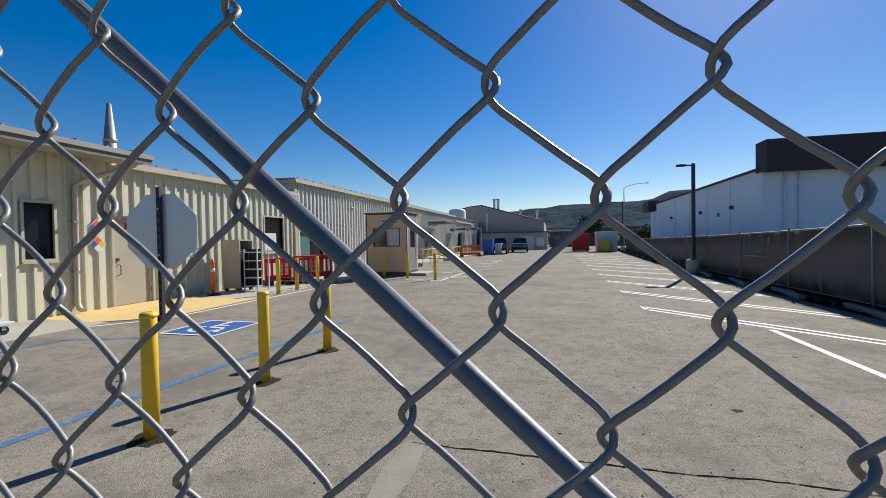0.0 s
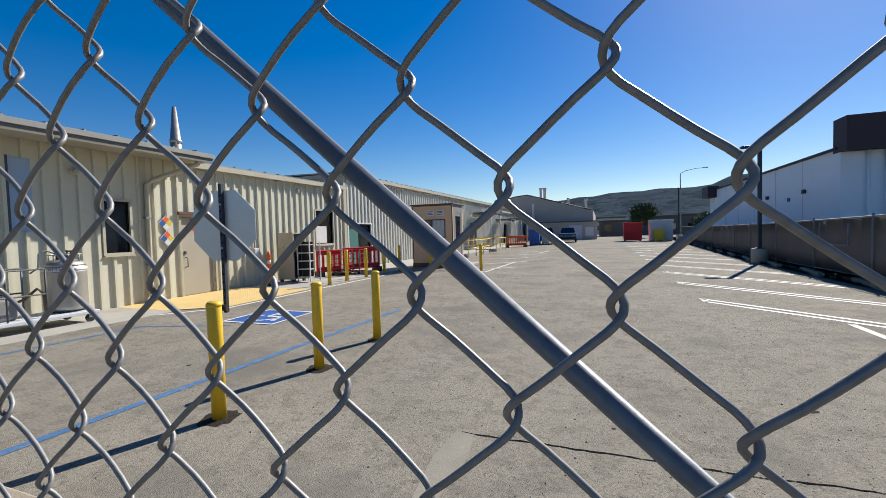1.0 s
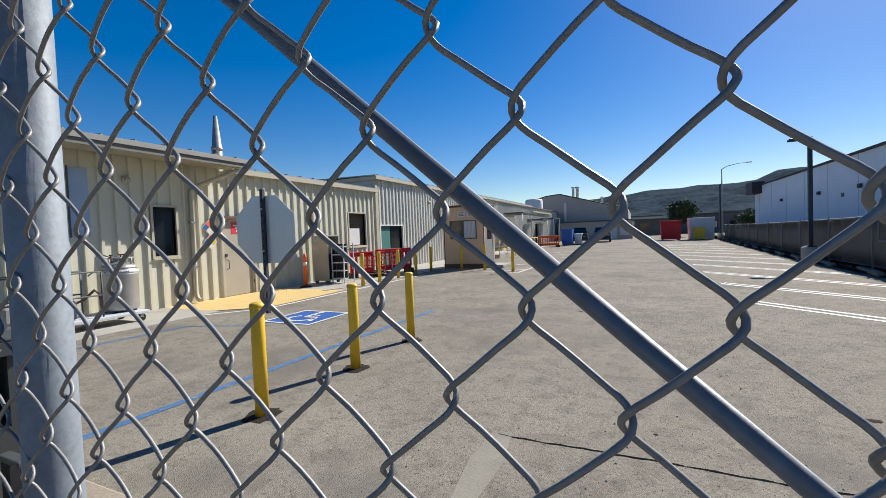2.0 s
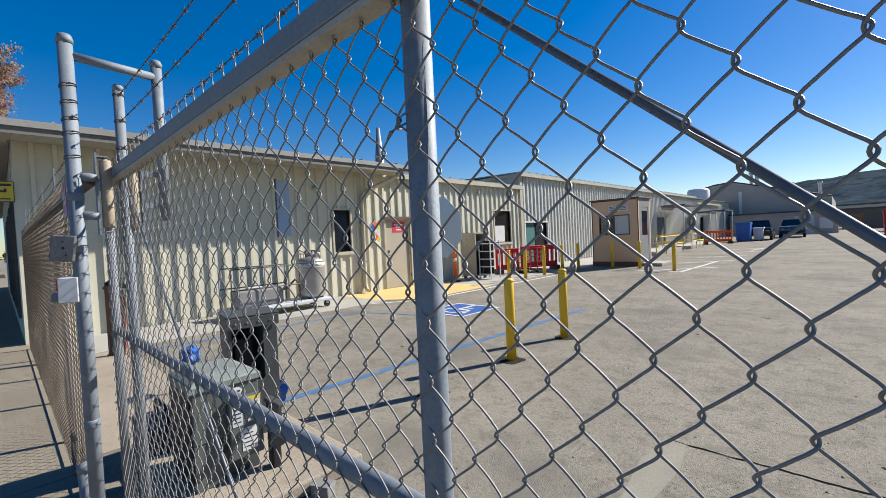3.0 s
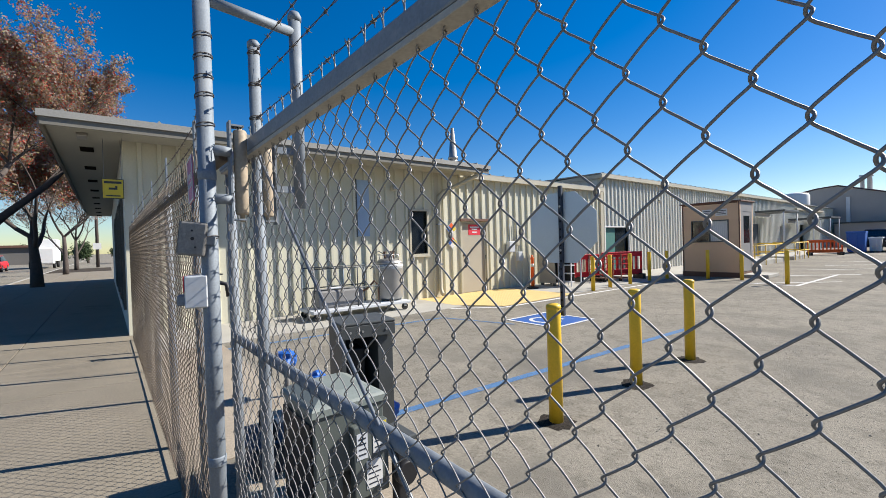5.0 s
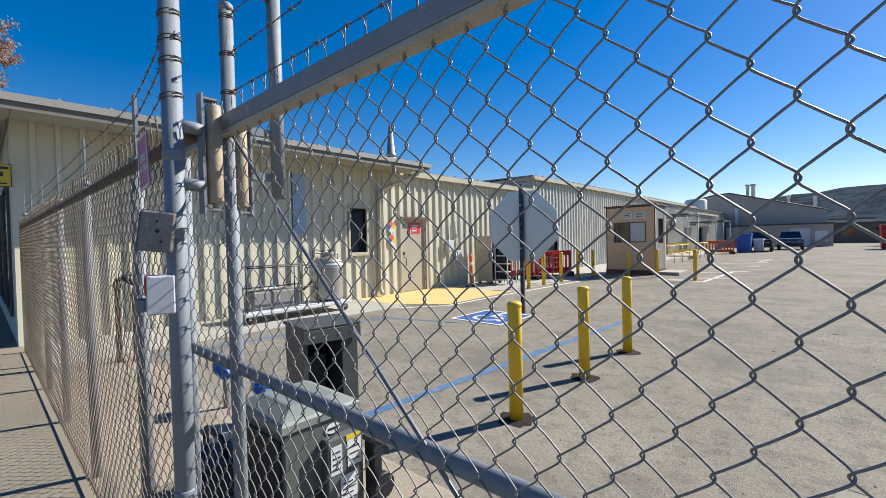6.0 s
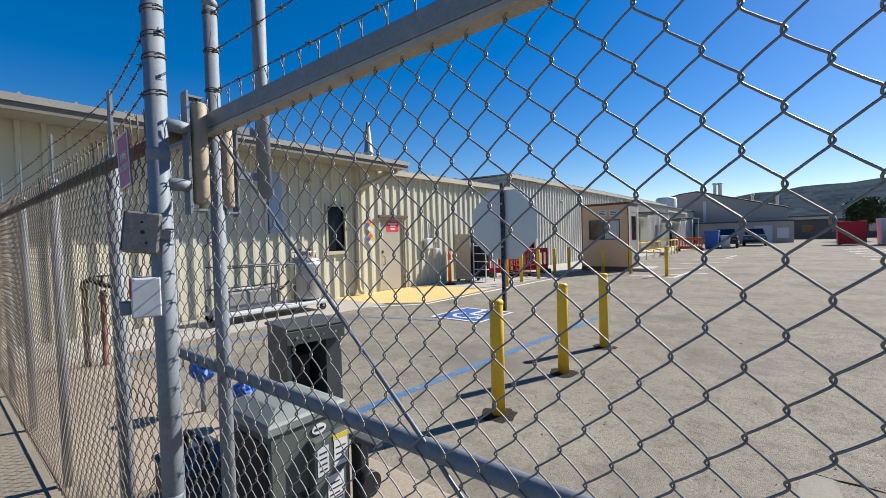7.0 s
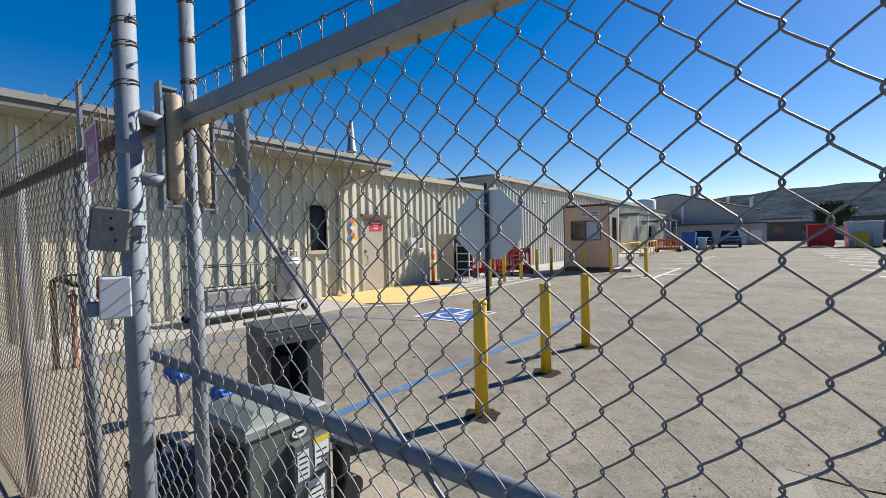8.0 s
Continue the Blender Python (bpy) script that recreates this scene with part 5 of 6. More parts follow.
def hills():
    nx, ny = 130, 34
    verts, faces = [], []
    for j in range(ny):
        for i in range(nx):
            x = -1400 + 2800 * i / (nx - 1)
            y = 330 + 620 * j / (ny - 1)
            ridge = 33 + 19 / (1 + math.exp(-(x + 30) / 45)) + 9 * math.sin(x / 210 + 0.5) * (abs(x) > 160)
            k = min(1.0, max(0.0, (y - 330) / 330))
            fall = 1 - 0.6 * max(0.0, (y - 700) / 250)
            n1 = noise.fractal(Vector((x / 130, y / 110, 0.3)), 0.9, 2.1, 5)
            gully = abs(noise.noise(Vector((x / 46, y / 300, 4.2))))
            h = ridge * 1.12 * (k ** 1.2) * fall + (n1 * 7 - gully * 15) * k * (1.15 - k) * 2.2 + n1 * 1.0 * k
            verts.append((x, y, max(-0.5, h) if j else -0.5))
    for j in range(ny - 1):
        for i in range(nx - 1):
            a = j * nx + i
            faces.append((a, a + 1, a + nx + 1, a + nx))
    me = bpy.data.meshes.new("hills")
    me.from_pydata(verts, [], faces)
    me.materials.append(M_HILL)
    me.polygons.foreach_set("use_smooth", [True] * len(me.polygons))
    tagged(new("hills", me), "dry brush hills along the horizon, coloured blue with haze", "hills", kind="structure")


hills()


def tree(x, y, h, spread, trunk_r, leaves, leaf_size, leaf_mat, label, seed, first=0.32, crown_low=0.38, depth=4):
    """Tapered trunk and limbs, fine twigs, and a crown of loose small leaves at the twig ends."""
    rnd = random.Random(seed)
    ob = thing("tree", label, "tree", "trees", at=(x, y, 0))
    bm = B()
    tips = []

    def limb(p, d, length, r, level):
        pts, rs = [p], [r]
        n = 4 if level < 2 else 3
        for i in range(n):
            d = (d + Vector((rnd.uniform(-1, 1), rnd.uniform(-1, 1), rnd.uniform(-0.4, 0.7))) * (0.16 if level else 0.03)).normalized()
            p = p + d * length / n
            pts.append(p)
            rs.append(r * (1 - 0.45 * (i + 1) / n))
            if level >= depth - 1:
                tips.append(p.copy())
        tube_rings(bm, pts, rs, 7 if level < 2 else 4 if level < 3 else 3, caps=level == 0)
        if level < depth:
            for i in range(4):
                a = rnd.uniform(0, 6.28)
                side = Vector((math.cos(a), math.sin(a), rnd.uniform(0.1, 0.7)))
                nd = (d * (0.75 if level else 0.45) + side * 0.75).normalized()
                start = pts[-1] if i < 2 else pts[rnd.randint(max(1, n - 2), n)]
                limb(start, nd, length * rnd.uniform(0.55, 0.8) * (1.0 if level else spread), rs[-1] * 0.72, level + 1)

    limb(Vector((x, y, -0.05)), Vector((0, 0, 1)), h * first, trunk_r, 0)
    part("trunk", bm, M_BARK, ob)
    rs = np.random.RandomState(seed)
    tv, verts, faces = [t for t in tips if t.z > h * crown_low * 0.8], [], []
    for i in range(leaves):
        t = tv[rs.randint(len(tv))]
        c = np.array(t) + rs.normal(0, 0.16 * leaf_size / 0.09, 3) * np.array((1, 1, 0.8))
        u = rs.normal(0, 1, 3)
        u /= np.linalg.norm(u)
        v = np.cross(u, rs.normal(0, 1, 3))
        v /= np.linalg.norm(v)
        s = leaf_size * rs.uniform(0.5, 1.1)
        b = len(verts)
        verts += [tuple(c - u * s), tuple(c - v * s * 0.55), tuple(c + u * s), tuple(c + v * s * 0.55)]
        faces.append((b, b + 1, b + 2, b + 3))
    me = bpy.data.meshes.new("crown")
    me.from_pydata(verts, [], faces)
    me.materials.append(leaf_mat)
    tagged(part("crown", me, leaf_mat, ob), kind="stuff")
    return ob


tree(-18.5, -3.3, 13.5, 1.2, 0.30, 140000, 0.046, M_AUTUMN, "street tree with sparse red-brown autumn leaves", 5, first=0.22, crown_low=0.2, depth=5)
tree(-28.8, -3.2, 12.0, 1.6, 0.27, 90000, 0.09, M_AUTUMN, "street tree with orange autumn leaves", 9, first=0.2, crown_low=0.12, depth=5)
tree(-44, -3.05, 9.0, 1.2, 0.2, 9000, 0.09, M_PALELEAF, "nearly bare pale street tree in autumn", 13, depth=5)
tree(-55, -2.9, 9.0, 1.2, 0.2, 7000, 0.10, M_PALELEAF, "nearly bare pale street tree in autumn", 14, depth=5)
tree(4.0, 60.5, 8.6, 0.62, 0.22, 34000, 0.15, M_LEAF_G, "round dark green tree beyond the skip", 23, first=0.24, crown_low=0.15, depth=5)
for k in range(7):
    tree(14 + k * 9, 72 + 5 * (k % 3), 3.6, 1.3, 0.15, 700, 0.3, M_LEAF_G, "small dark green tree far beyond the lot", 30 + k, first=0.25, crown_low=0.15, depth=3)
for k in range(4):
    tree(-84 - k * 9, 1.5 - 4.5 * k, 4.5 + (k % 2), 1.3, 0.2, 4500, 0.2, M_LEAF_G, "dark evergreen tree far along the street", 50 + k, first=0.2, crown_low=0.1, depth=3)


def utility_pole(x, y, h):
    ob = thing("utility_pole", "dark wooden utility pole with a small pale sign", "utility pole", at=(x, y, 0))
    bm = B()
    cyl(bm, (x, y, 0), (x, y, h), 0.17, 12, 0.12)
    part("pole", bm, M_BARK, ob)
    boxpart("cross_arm", ob, M_BARK, x - 0.06, x + 0.06, y - 1.2, y + 1.2, h - 0.7, h - 0.56)
    boxpart("sign", ob, M_WHITE, x + 0.15, x + 0.17, y - 0.35, y + 0.35, 2.0, 2.7, label="small pale sign plate")


utility_pole(-62, -1.4, 9.5)
far_van = thing("box_truck", "white box truck parked far along the street", "truck", at=(-70, -6, 0))
boxpart("cargo_box", far_van, M_WHITE, -74, -69, -7.5, -5.2, 0.8, 3.4, 0.05)
boxpart("cab", far_van, M_WHITE, -69, -67.2, -7.4, -5.3, 0.5, 2.4, 0.15)
for xx in (-73, -68.2):
    for yy in (-7.4, -5.4):
        bm = B()
        cyl(bm, (xx, yy - 0.12, 0.45), (xx, yy + 0.12, 0.45), 0.45, 14)
        part("wheel", bm, M_TYRE, far_van)
car(-62, -9.5, 90, M_RED, "red car parked far along the street")
sf = thing("far_building", "low pale building far along the street", "building", "far buildings", at=(-110, -30, 0))
boxpart("wall", sf, M_FARDARK, -120, -105, -40, -9, 0, 3)
boxpart("roof", sf, M_BROWN, -120.5, -104.5, -40.5, -8.5, 3, 3.4)

# ---- sliding chain-link gate ----
CELL_X, CELL_Z, WIRE_R = 0.03575, 0.0405, 0.00152


def chain_wire(width, n_half, first_left, r, sides, us, tips):
    """One zigzag wire of a chain-link mesh, from the bottom up; odd halves lean back."""
    pts = []
    shape = {0.0: -0.06, 0.06: -0.045, 0.13: 0.01, 0.2: 0.09, 0.35: 0.30, 0.65: 0.70, 0.5: 0.5, 0.8: 0.91, 0.87: 0.99, 0.94: 1.045, 0.12: 0.02, 0.88: 0.98}
    deep = {0.0: 0.0, 0.06: 0.6, 0.13: 1.0, 0.2: 1.05, 0.35: 0.95, 0.65: 0.95, 0.5: 0.9, 0.8: 1.05, 0.87: 1.0, 0.94: 0.6, 0.12: 1.0, 0.88: 1.0}
    for h in range(n_half):
        right = (h % 2 == 0) == first_left
        for u in us:
            s = shape[u] if right else 1 - shape[u]
            pts.append((s * width, (-1 if right else 1) * (r * deep[u] * 1.05 + 0.0042 * math.sin(math.pi * u) ** 0.8), (h + u) * CELL_Z))
    right = (n_half % 2 == 0) == first_left
    s = -0.05 if right else 1.05
    top = n_half * CELL_Z
    pts.append((s * width, 0, top))
    if tips:
        e = -1 if right else 1
        pts += [(s * width - e * 0.002, 0.002 * e, top + 0.03), (s * width + e * 0.001, -0.002 * e, top + 0.055), (s * width + e * 0.002, -0.002, top + 0.070), (s * width + e * 0.007, -0.004, top + 0.082)]
    bm = B()
    tube_rings(bm, pts, r, sides)
    return finish("wire", bm, M_WIRE)


def barbed_wire(bm, pts, seed, sides=5, step=0.12):
    """Two twisted strands with four-point barbs."""
    rnd = random.Random(seed)
    for a, c in zip(pts, pts[1:]):
        a, c = Vector(a), Vector(c)
        L = (c - a).length
        n = max(2, int(L / 0.02))
        d = (c - a).normalized()
        u = d.cross(Vector((0, 0, 1))).normalized()
        w = u.cross(d)
        for ph in (0, math.pi):
            tube_rings(bm, [a + (c - a) * k / n + (u * math.cos(ph + k * 0.9) + w * math.sin(ph + k * 0.9)) * 0.0017 - Vector((0, 0, 0.012 * 4 * (k / n) * (1 - k / n))) for k in range(n + 1)], 0.0013, 4, caps=False)
        for k in range(int(L / step)):
            f = (k + 0.5) * step / L
            p = a + (c - a) * f - Vector((0, 0, 0.012 * 4 * f * (1 - f)))
            g = rnd.uniform(0, 3.1)
            for q in range(2):
                ang = g + q * 1.57
                v = (u * math.cos(ang) + w * math.sin(ang)) * 0.012 + d * (0.004 - 0.008 * q)
                tube_rings(bm, [p - v, p - v * 0.2 + d * 0.003, p + v * 0.2 - d * 0.003, p + v], 0.0012, 4)
            tube_rings(bm, [p - d * 0.005, p + d * 0.005], 0.0042, 6)


GY = -0.164                      # centre line of the gate frame
MY = -0.189                      # mesh plane


def lattice_x(m):
    return -0.666 + m * CELL_X if m >= -13 else -0.666 - 13 * CELL_X + (m + 13) * 0.0371


gate = thing("sliding_gate", "galvanized chain-link sliding gate with barbed wire on top", "gate", at=(0, GY, 0))
bm = B()
box(bm, -3.6, 3.3, GY - 0.045, GY - 0.005, 1.840, 1.886, 0.004)
part("top_rail", bm, M_GALV, gate, "square galvanized top rail")
# Added pale strip stands for ground light bounced onto the rail's underside.
boxpart("bounce_strip", gate, M_BOUNCE, -3.58, 3.28, GY - 0.044, GY - 0.006, 1.826, 1.8395, 0.002, "pale strip painted for ground bounce under the top rail")
pipe("mid_rail", gate, M_GALV, (-3.6, GY, 1.078), (3.3, GY, 1.078), 0.019, 16)
pipe("bottom_rail", gate, M_GALV, (-3.6, GY, 0.11), (3.3, GY, 0.11), 0.019, 16)
for x, top in ((-3.6, 1.84), (-3.15, 2.26), (-1.150, 2.26), (0.95, 2.26), (3.05, 2.26)):
    p = pipe("post", gate, M_GALV, (x, GY, 0.05), (x, GY, top), 0.021, 20)
    if top > 2:
        bm = B()
        lathe(bm, [(0.022, top - 0.02), (0.023, top), (0.015, top + 0.01), (0.004, top + 0.014)], 16, (x, GY, 0))
        part("cap", bm, M_GALV, p)
for xa in (-3.12, -1.12, 0.98):
    bm = B()
    cyl(bm, (xa, GY - 0.008, 1.842), (xa + 1.94, GY - 0.008, 0.136), 0.0046, 10)
    part("truss_rod", bm, M_ROD, gate, "thin diagonal truss rod")
us = (0.0, 0.06, 0.13, 0.2, 0.35, 0.5, 0.65, 0.8, 0.87, 0.94)
N_HALF, Z_BOT = 43, 1.492 - 34 * CELL_Z
wire_even = chain_wire(CELL_X, N_HALF, True, WIRE_R, 7, us, True)
wire_odd = chain_wire(CELL_X, N_HALF, False, WIRE_R, 7, us, True)
gi = gate.matrix_basis.inverted()
for m in range(-79, 110):
    x, w = lattice_x(m), lattice_x(m + 1) - lattice_x(m)
    lean = pose(x, MY, 1.492) @ pose(0, 0, 0, 0, -0.99 * min(1.0, max(0.0, (m + 13) / 6)), 0) @ pose(0, 0, Z_BOT - 1.492)
    part_local("wire", wire_even if m % 2 == 0 else wire_odd, gate, gi @ lean @ Matrix.Diagonal((w / CELL_X, 1, 1, 1)))
for k, z in enumerate((1.975, 2.10, 2.22)):
    bm = B()
    barbed_wire(bm, [(-3.15, GY, z), (-1.151, GY, z - 0.01), (0.95, GY, z), (3.05, GY, z)], 40 + k)
    part("barbed_wire", bm, M_RUSTY, gate, "weathered barbed wire")
    for x in (-3.15, -1.151, 0.95):
        bm = B()
        for q in range(3):
            a = [(x + 0.023 * math.cos(t), GY + 0.023 * math.sin(t), z + 0.004 * (q - 1) + 0.003 * math.sin(t * 2 + q)) for t in [s * 0.4 for s in range(17)]]
            tube_rings(bm, a, 0.0014, 4)
        part("tie_wire", bm, M_RUSTY, gate)
for x, z in ((-1.165, 1.66), (-1.16, 0.9), (-3.17, 1.5), (-3.17, 1.2)):
    bm = B()
    pts = [(x + 0.022 * math.cos(t), GY - 0.002 + 0.025 * math.sin(t), z + 0.01 * math.sin(t * 1.3)) for t in [s * 0.5 for s in range(14)]]
    tube_rings(bm, pts + [(x - 0.01, MY - 0.012, z - 0.02), (x - 0.014, MY - 0.014, z - 0.03)], 0.0016, 5)
    part("tie_wire", bm, M_WIRE, gate)

# ---- guide portal that holds the gate upright ----
TX, TY = -3.075, -0.348
portal = thing("gate_guide_portal", "galvanized pipe portal with tan guide rollers for the gate", "gate post", at=(TX, TY, 0))
post = pipe("post", portal, M_GALV, (TX, TY, 0), (TX, TY, 2.40), 0.0265, 24)
bm = B()
lathe(bm, [(0.0285, 2.38), (0.0295, 2.40), (0.022, 2.418), (0.006, 2.424)], 20, (TX, TY, 0))
part("cap", bm, M_GALV, post)
for z in (0.75, 1.72):
    bm = B()
    lathe(bm, [(0.027, z), (0.029, z + 0.005), (0.029, z + 0.03), (0.027, z + 0.035)], 20, (TX, TY, 0))
    part("weld_sleeve", bm, M_GALV, post)
T2Y = -0.01
hang = pipe("hanging_post", portal, M_GALV, (TX - 0.06, T2Y, 1.64), (TX - 0.06, T2Y, 2.40), 0.0235, 20)
bm = B()
lathe(bm, [(0.0255, 2.38), (0.0265, 2.40), (0.019, 2.416), (0.006, 2.42)], 20, (TX - 0.06, T2Y, 0))
part("cap", bm, M_GALV, hang)
bm = B()
tube_rings(bm, [(TX, TY, 2.335), (TX - 0.06, T2Y, 2.335)], 0.019, 14)
part("cross_bar", bm, M_GALV, portal)


def roller(x, y, z0, z1, side):
    bm = B()
    lathe(bm, [(0.008, z0 - 0.025), (0.008, z0), (0.019, z0), (0.022, z0 + 0.006), (0.022, z1 - 0.006), (0.019, z1), (0.008, z1), (0.008, z1 + 0.015)], 20, (x, y, 0))
    r = part("roller", bm, M_ROLLER, portal, "worn tan guide roller")
    bm = B()
    box(bm, x - 0.03, x + 0.012, y + side * 0.03, y + side * 0.036, z0 - 0.03, z1 + 0.03)
    box(bm, x - 0.03, x + 0.012, min(y + side * 0.03, y - side * 0.012), max(y + side * 0.03, y - side * 0.012), z1 + 0.012, z1 + 0.018)
    box(bm, x - 0.03, x + 0.012, min(y + side * 0.03, y - side * 0.012), max(y + side * 0.03, y - side * 0.012), z0 - 0.02, z0 - 0.014)
    part("bracket", bm, M_GALV, portal)


roller(TX + 0.01, GY - 0.079, 1.605, 1.90, -1)
roller(TX - 0.07, GY + 0.03, 1.605, 1.90, 1)
for z in (1.66, 1.825):
    bm = B()
    tube_rings(bm, [(TX, TY, z), (TX + 0.01, TY + 0.05, z - 0.002), (TX + 0.01, GY - 0.112, z - 0.004)], 0.018, 14)
    part("arm", bm, M_GALV, portal)
for z in (1.7, 1.85):
    boxpart("arm", portal, M_GALV, TX - 0.075, TX - 0.055, GY + 0.062, T2Y - 0.01, z, z + 0.025)
for z in (2.00, 2.06, 2.13, 2.20, 1.90, 1.52):
    bm = B()
    for q in range(2):
        a = [(TX + 0.029 * math.cos(t), TY + 0.029 * math.sin(t), z + 0.006 * q + 0.006 * math.sin(t + q)) for t in [s * 0.33 for s in range(20)]]
        tube_rings(bm, a, 0.0016, 4)
    part("tie_wire", bm, M_RUSTY, portal)
sl = pipe("latch_sleeve", portal, M_GALV, (TX - 0.11, TY - 0.02, 0.0), (TX - 0.11, TY - 0.02, 0.55), 0.03, 16)
bm = B()
lathe(bm, [(0.033, 0.53), (0.034, 0.56), (0.01, 0.57)], 16, (TX - 0.11, TY - 0.02, 0))
part("cap", bm, M_GALV, sl)


def key_box():
    """Built facing -y round its own origin, then turned to face along the gate."""
    ob = thing("key_box", "weathered square grey metal key box clamped to the gate post", "key box")
    boxpart("body", ob, M_DARKGREY, -0.05, 0.045, 0.0, 0.10, 0.0, 0.122, 0.006)
    boxpart("cover", ob, M_KEYBOX, -0.045, 0.05, -0.012, 0.0, -0.003, 0.125, 0.008, "grey cover with key holes")
    for x, z, r in ((0.004, 0.062, 0.0065), (0.016, 0.03, 0.004), (0.0, 0.092, 0.004)):
        bm = B()
        cyl(bm, (x, -0.0135, z), (x, -0.011, z), r, 10)
        part("key_hole", bm, M_BLACK, ob)
    for k in range(4):
        boxpart("lettering_bar", ob, M_PALEGREY, -0.053, -0.05, 0.02, 0.045, 0.012 + k * 0.024, 0.026 + k * 0.024)
    boxpart("clamp", ob, M_GALV, 0.045, 0.075, 0.01, 0.05, 0.045, 0.075)
    ob.matrix_basis = pose(-3.055, -0.408, 1.47, 0, 7, 68) @ Matrix.Diagonal((0.87, 0.87, 0.87, 1))


key_box()


def switch_box():
    ob = thing("switch_box", "pale grey switch box with a red side strip", "switch box")
    boxpart("body", ob, M_PALEGREY, -0.034, 0.034, 0.0, 0.07, 0.0, 0.108, 0.004)
    boxpart("cover", ob, M_PALEGREY, -0.032, 0.032, -0.005, 0.0, 0.003, 0.105, 0.002)
    boxpart("warning_strip", ob, M_SIGNRED, -0.037, -0.034, 0.0, 0.07, 0.055, 0.107, label="red strip")
    boxpart("conduit_body", ob, M_GALV, -0.06, -0.034, 0.02, 0.055, 0.008, 0.045, 0.005)
    boxpart("clamp", ob, M_GALV, 0.034, 0.055, 0.01, 0.05, 0.04, 0.06)
    ob.matrix_basis = pose(-3.06, -0.395, 1.293, 0, 0, 74)


switch_box()


def lane_sign():
    ob = thing("fire_sign", "faded pink strip sign wired to the fence", "sign", at=(-3.335, TY, 1.66))
    m = pose(-3.335, TY - 0.012, 1.755, 0, -7, 0)
    bm = B()
    box(bm, -0.055, 0.055, -0.002, 0.002, -0.085, 0.085, m=m)
    part("plate", bm, M_PINK, ob)
    bm = B()
    for q in ((-0.055, 0.055, 0.079, 0.085), (-0.055, 0.055, -0.085, -0.079), (-0.055, -0.050, -0.079, 0.079), (0.050, 0.055, -0.079, 0.079)):
        box(bm, q[0], q[1], -0.004, -0.0022, q[2], q[3], m=m)
    part("border", bm, M_WHITE, ob)
    inv = ob.matrix_basis.inverted()
    letters("FIRE", 0.034, M_WHITE, ob, inv @ m @ pose(0, -0.003, 0.012, 90, 0, 0))
    letters("ACCESS", 0.025, M_WHITE, ob, inv @ m @ pose(0, -0.003, -0.022, 90, 0, 0))


lane_sign()

# ---- fixed chain-link fence along the street walk ----
FY = -0.315
fence = thing("chain_link_fence", "weathered chain-link fence with barbed wire along the pavement", "fence", at=(-3.3, FY, 0))
pipe("top_rail", fence, M_WIRE_OLD, (-3.10, FY + 0.03, 1.815), (-10.3, FY + 0.03, 1.815), 0.021, 12)
pipe("bottom_wire", fence, M_RUST, (-3.30, FY + 0.01, 0.06), (-10.3, FY + 0.01, 0.06), 0.006, 6)
for x, top in ((-3.92, 1.86), (-5.2, 1.9), (-6.5, 1.9), (-7.8, 1.9), (-9.1, 1.9), (-10.2, 2.0)):
    p = pipe("post", fence, M_GALV, (x, FY + 0.06, 0), (x, FY + 0.06, top), 0.026, 14)
    boxpart("arm", p, M_GALV, x - 0.022, x + 0.022, FY + 0.055, FY + 0.065, top - 0.15, top + 0.28)
    bm = B()
    lathe(bm, [(0.029, top - 0.02), (0.029, top + 0.005), (0.008, top + 0.02)], 12, (x, FY + 0.06, 0))
    part("cap", bm, M_GALV, p)
us2 = (0.0, 0.12, 0.5, 0.88)
old_even = chain_wire(CELL_X, 44, True, 0.0019, 5, us2, True)
old_odd = chain_wire(CELL_X, 44, False, 0.0019, 5, us2, True)
for me in (old_even, old_odd):
    me.materials[0] = M_WIRE_OLD
fi = fence.matrix_basis.inverted()
for m in range(198):
    part_local("wire", old_even if m % 2 == 0 else old_odd, fence, fi @ pose(-3.18 - (m + 1) * CELL_X, FY, 0.05))
for k, (za, zb) in enumerate(((1.96, 1.95), (2.05, 2.03), (2.12, 2.12))):
    bm = B()
    barbed_wire(bm, [(TX, TY, za), (-3.92, FY + 0.06, (za + 2 * zb) / 3), (-5.2, FY + 0.06, zb), (-6.5, FY + 0.06, zb), (-7.8, FY + 0.06, zb), (-9.1, FY + 0.06, zb), (-10.2, FY + 0.06, zb)], 60 + k)
    part("barbed_wire", bm, M_RUSTY, fence, "weathered barbed wire")


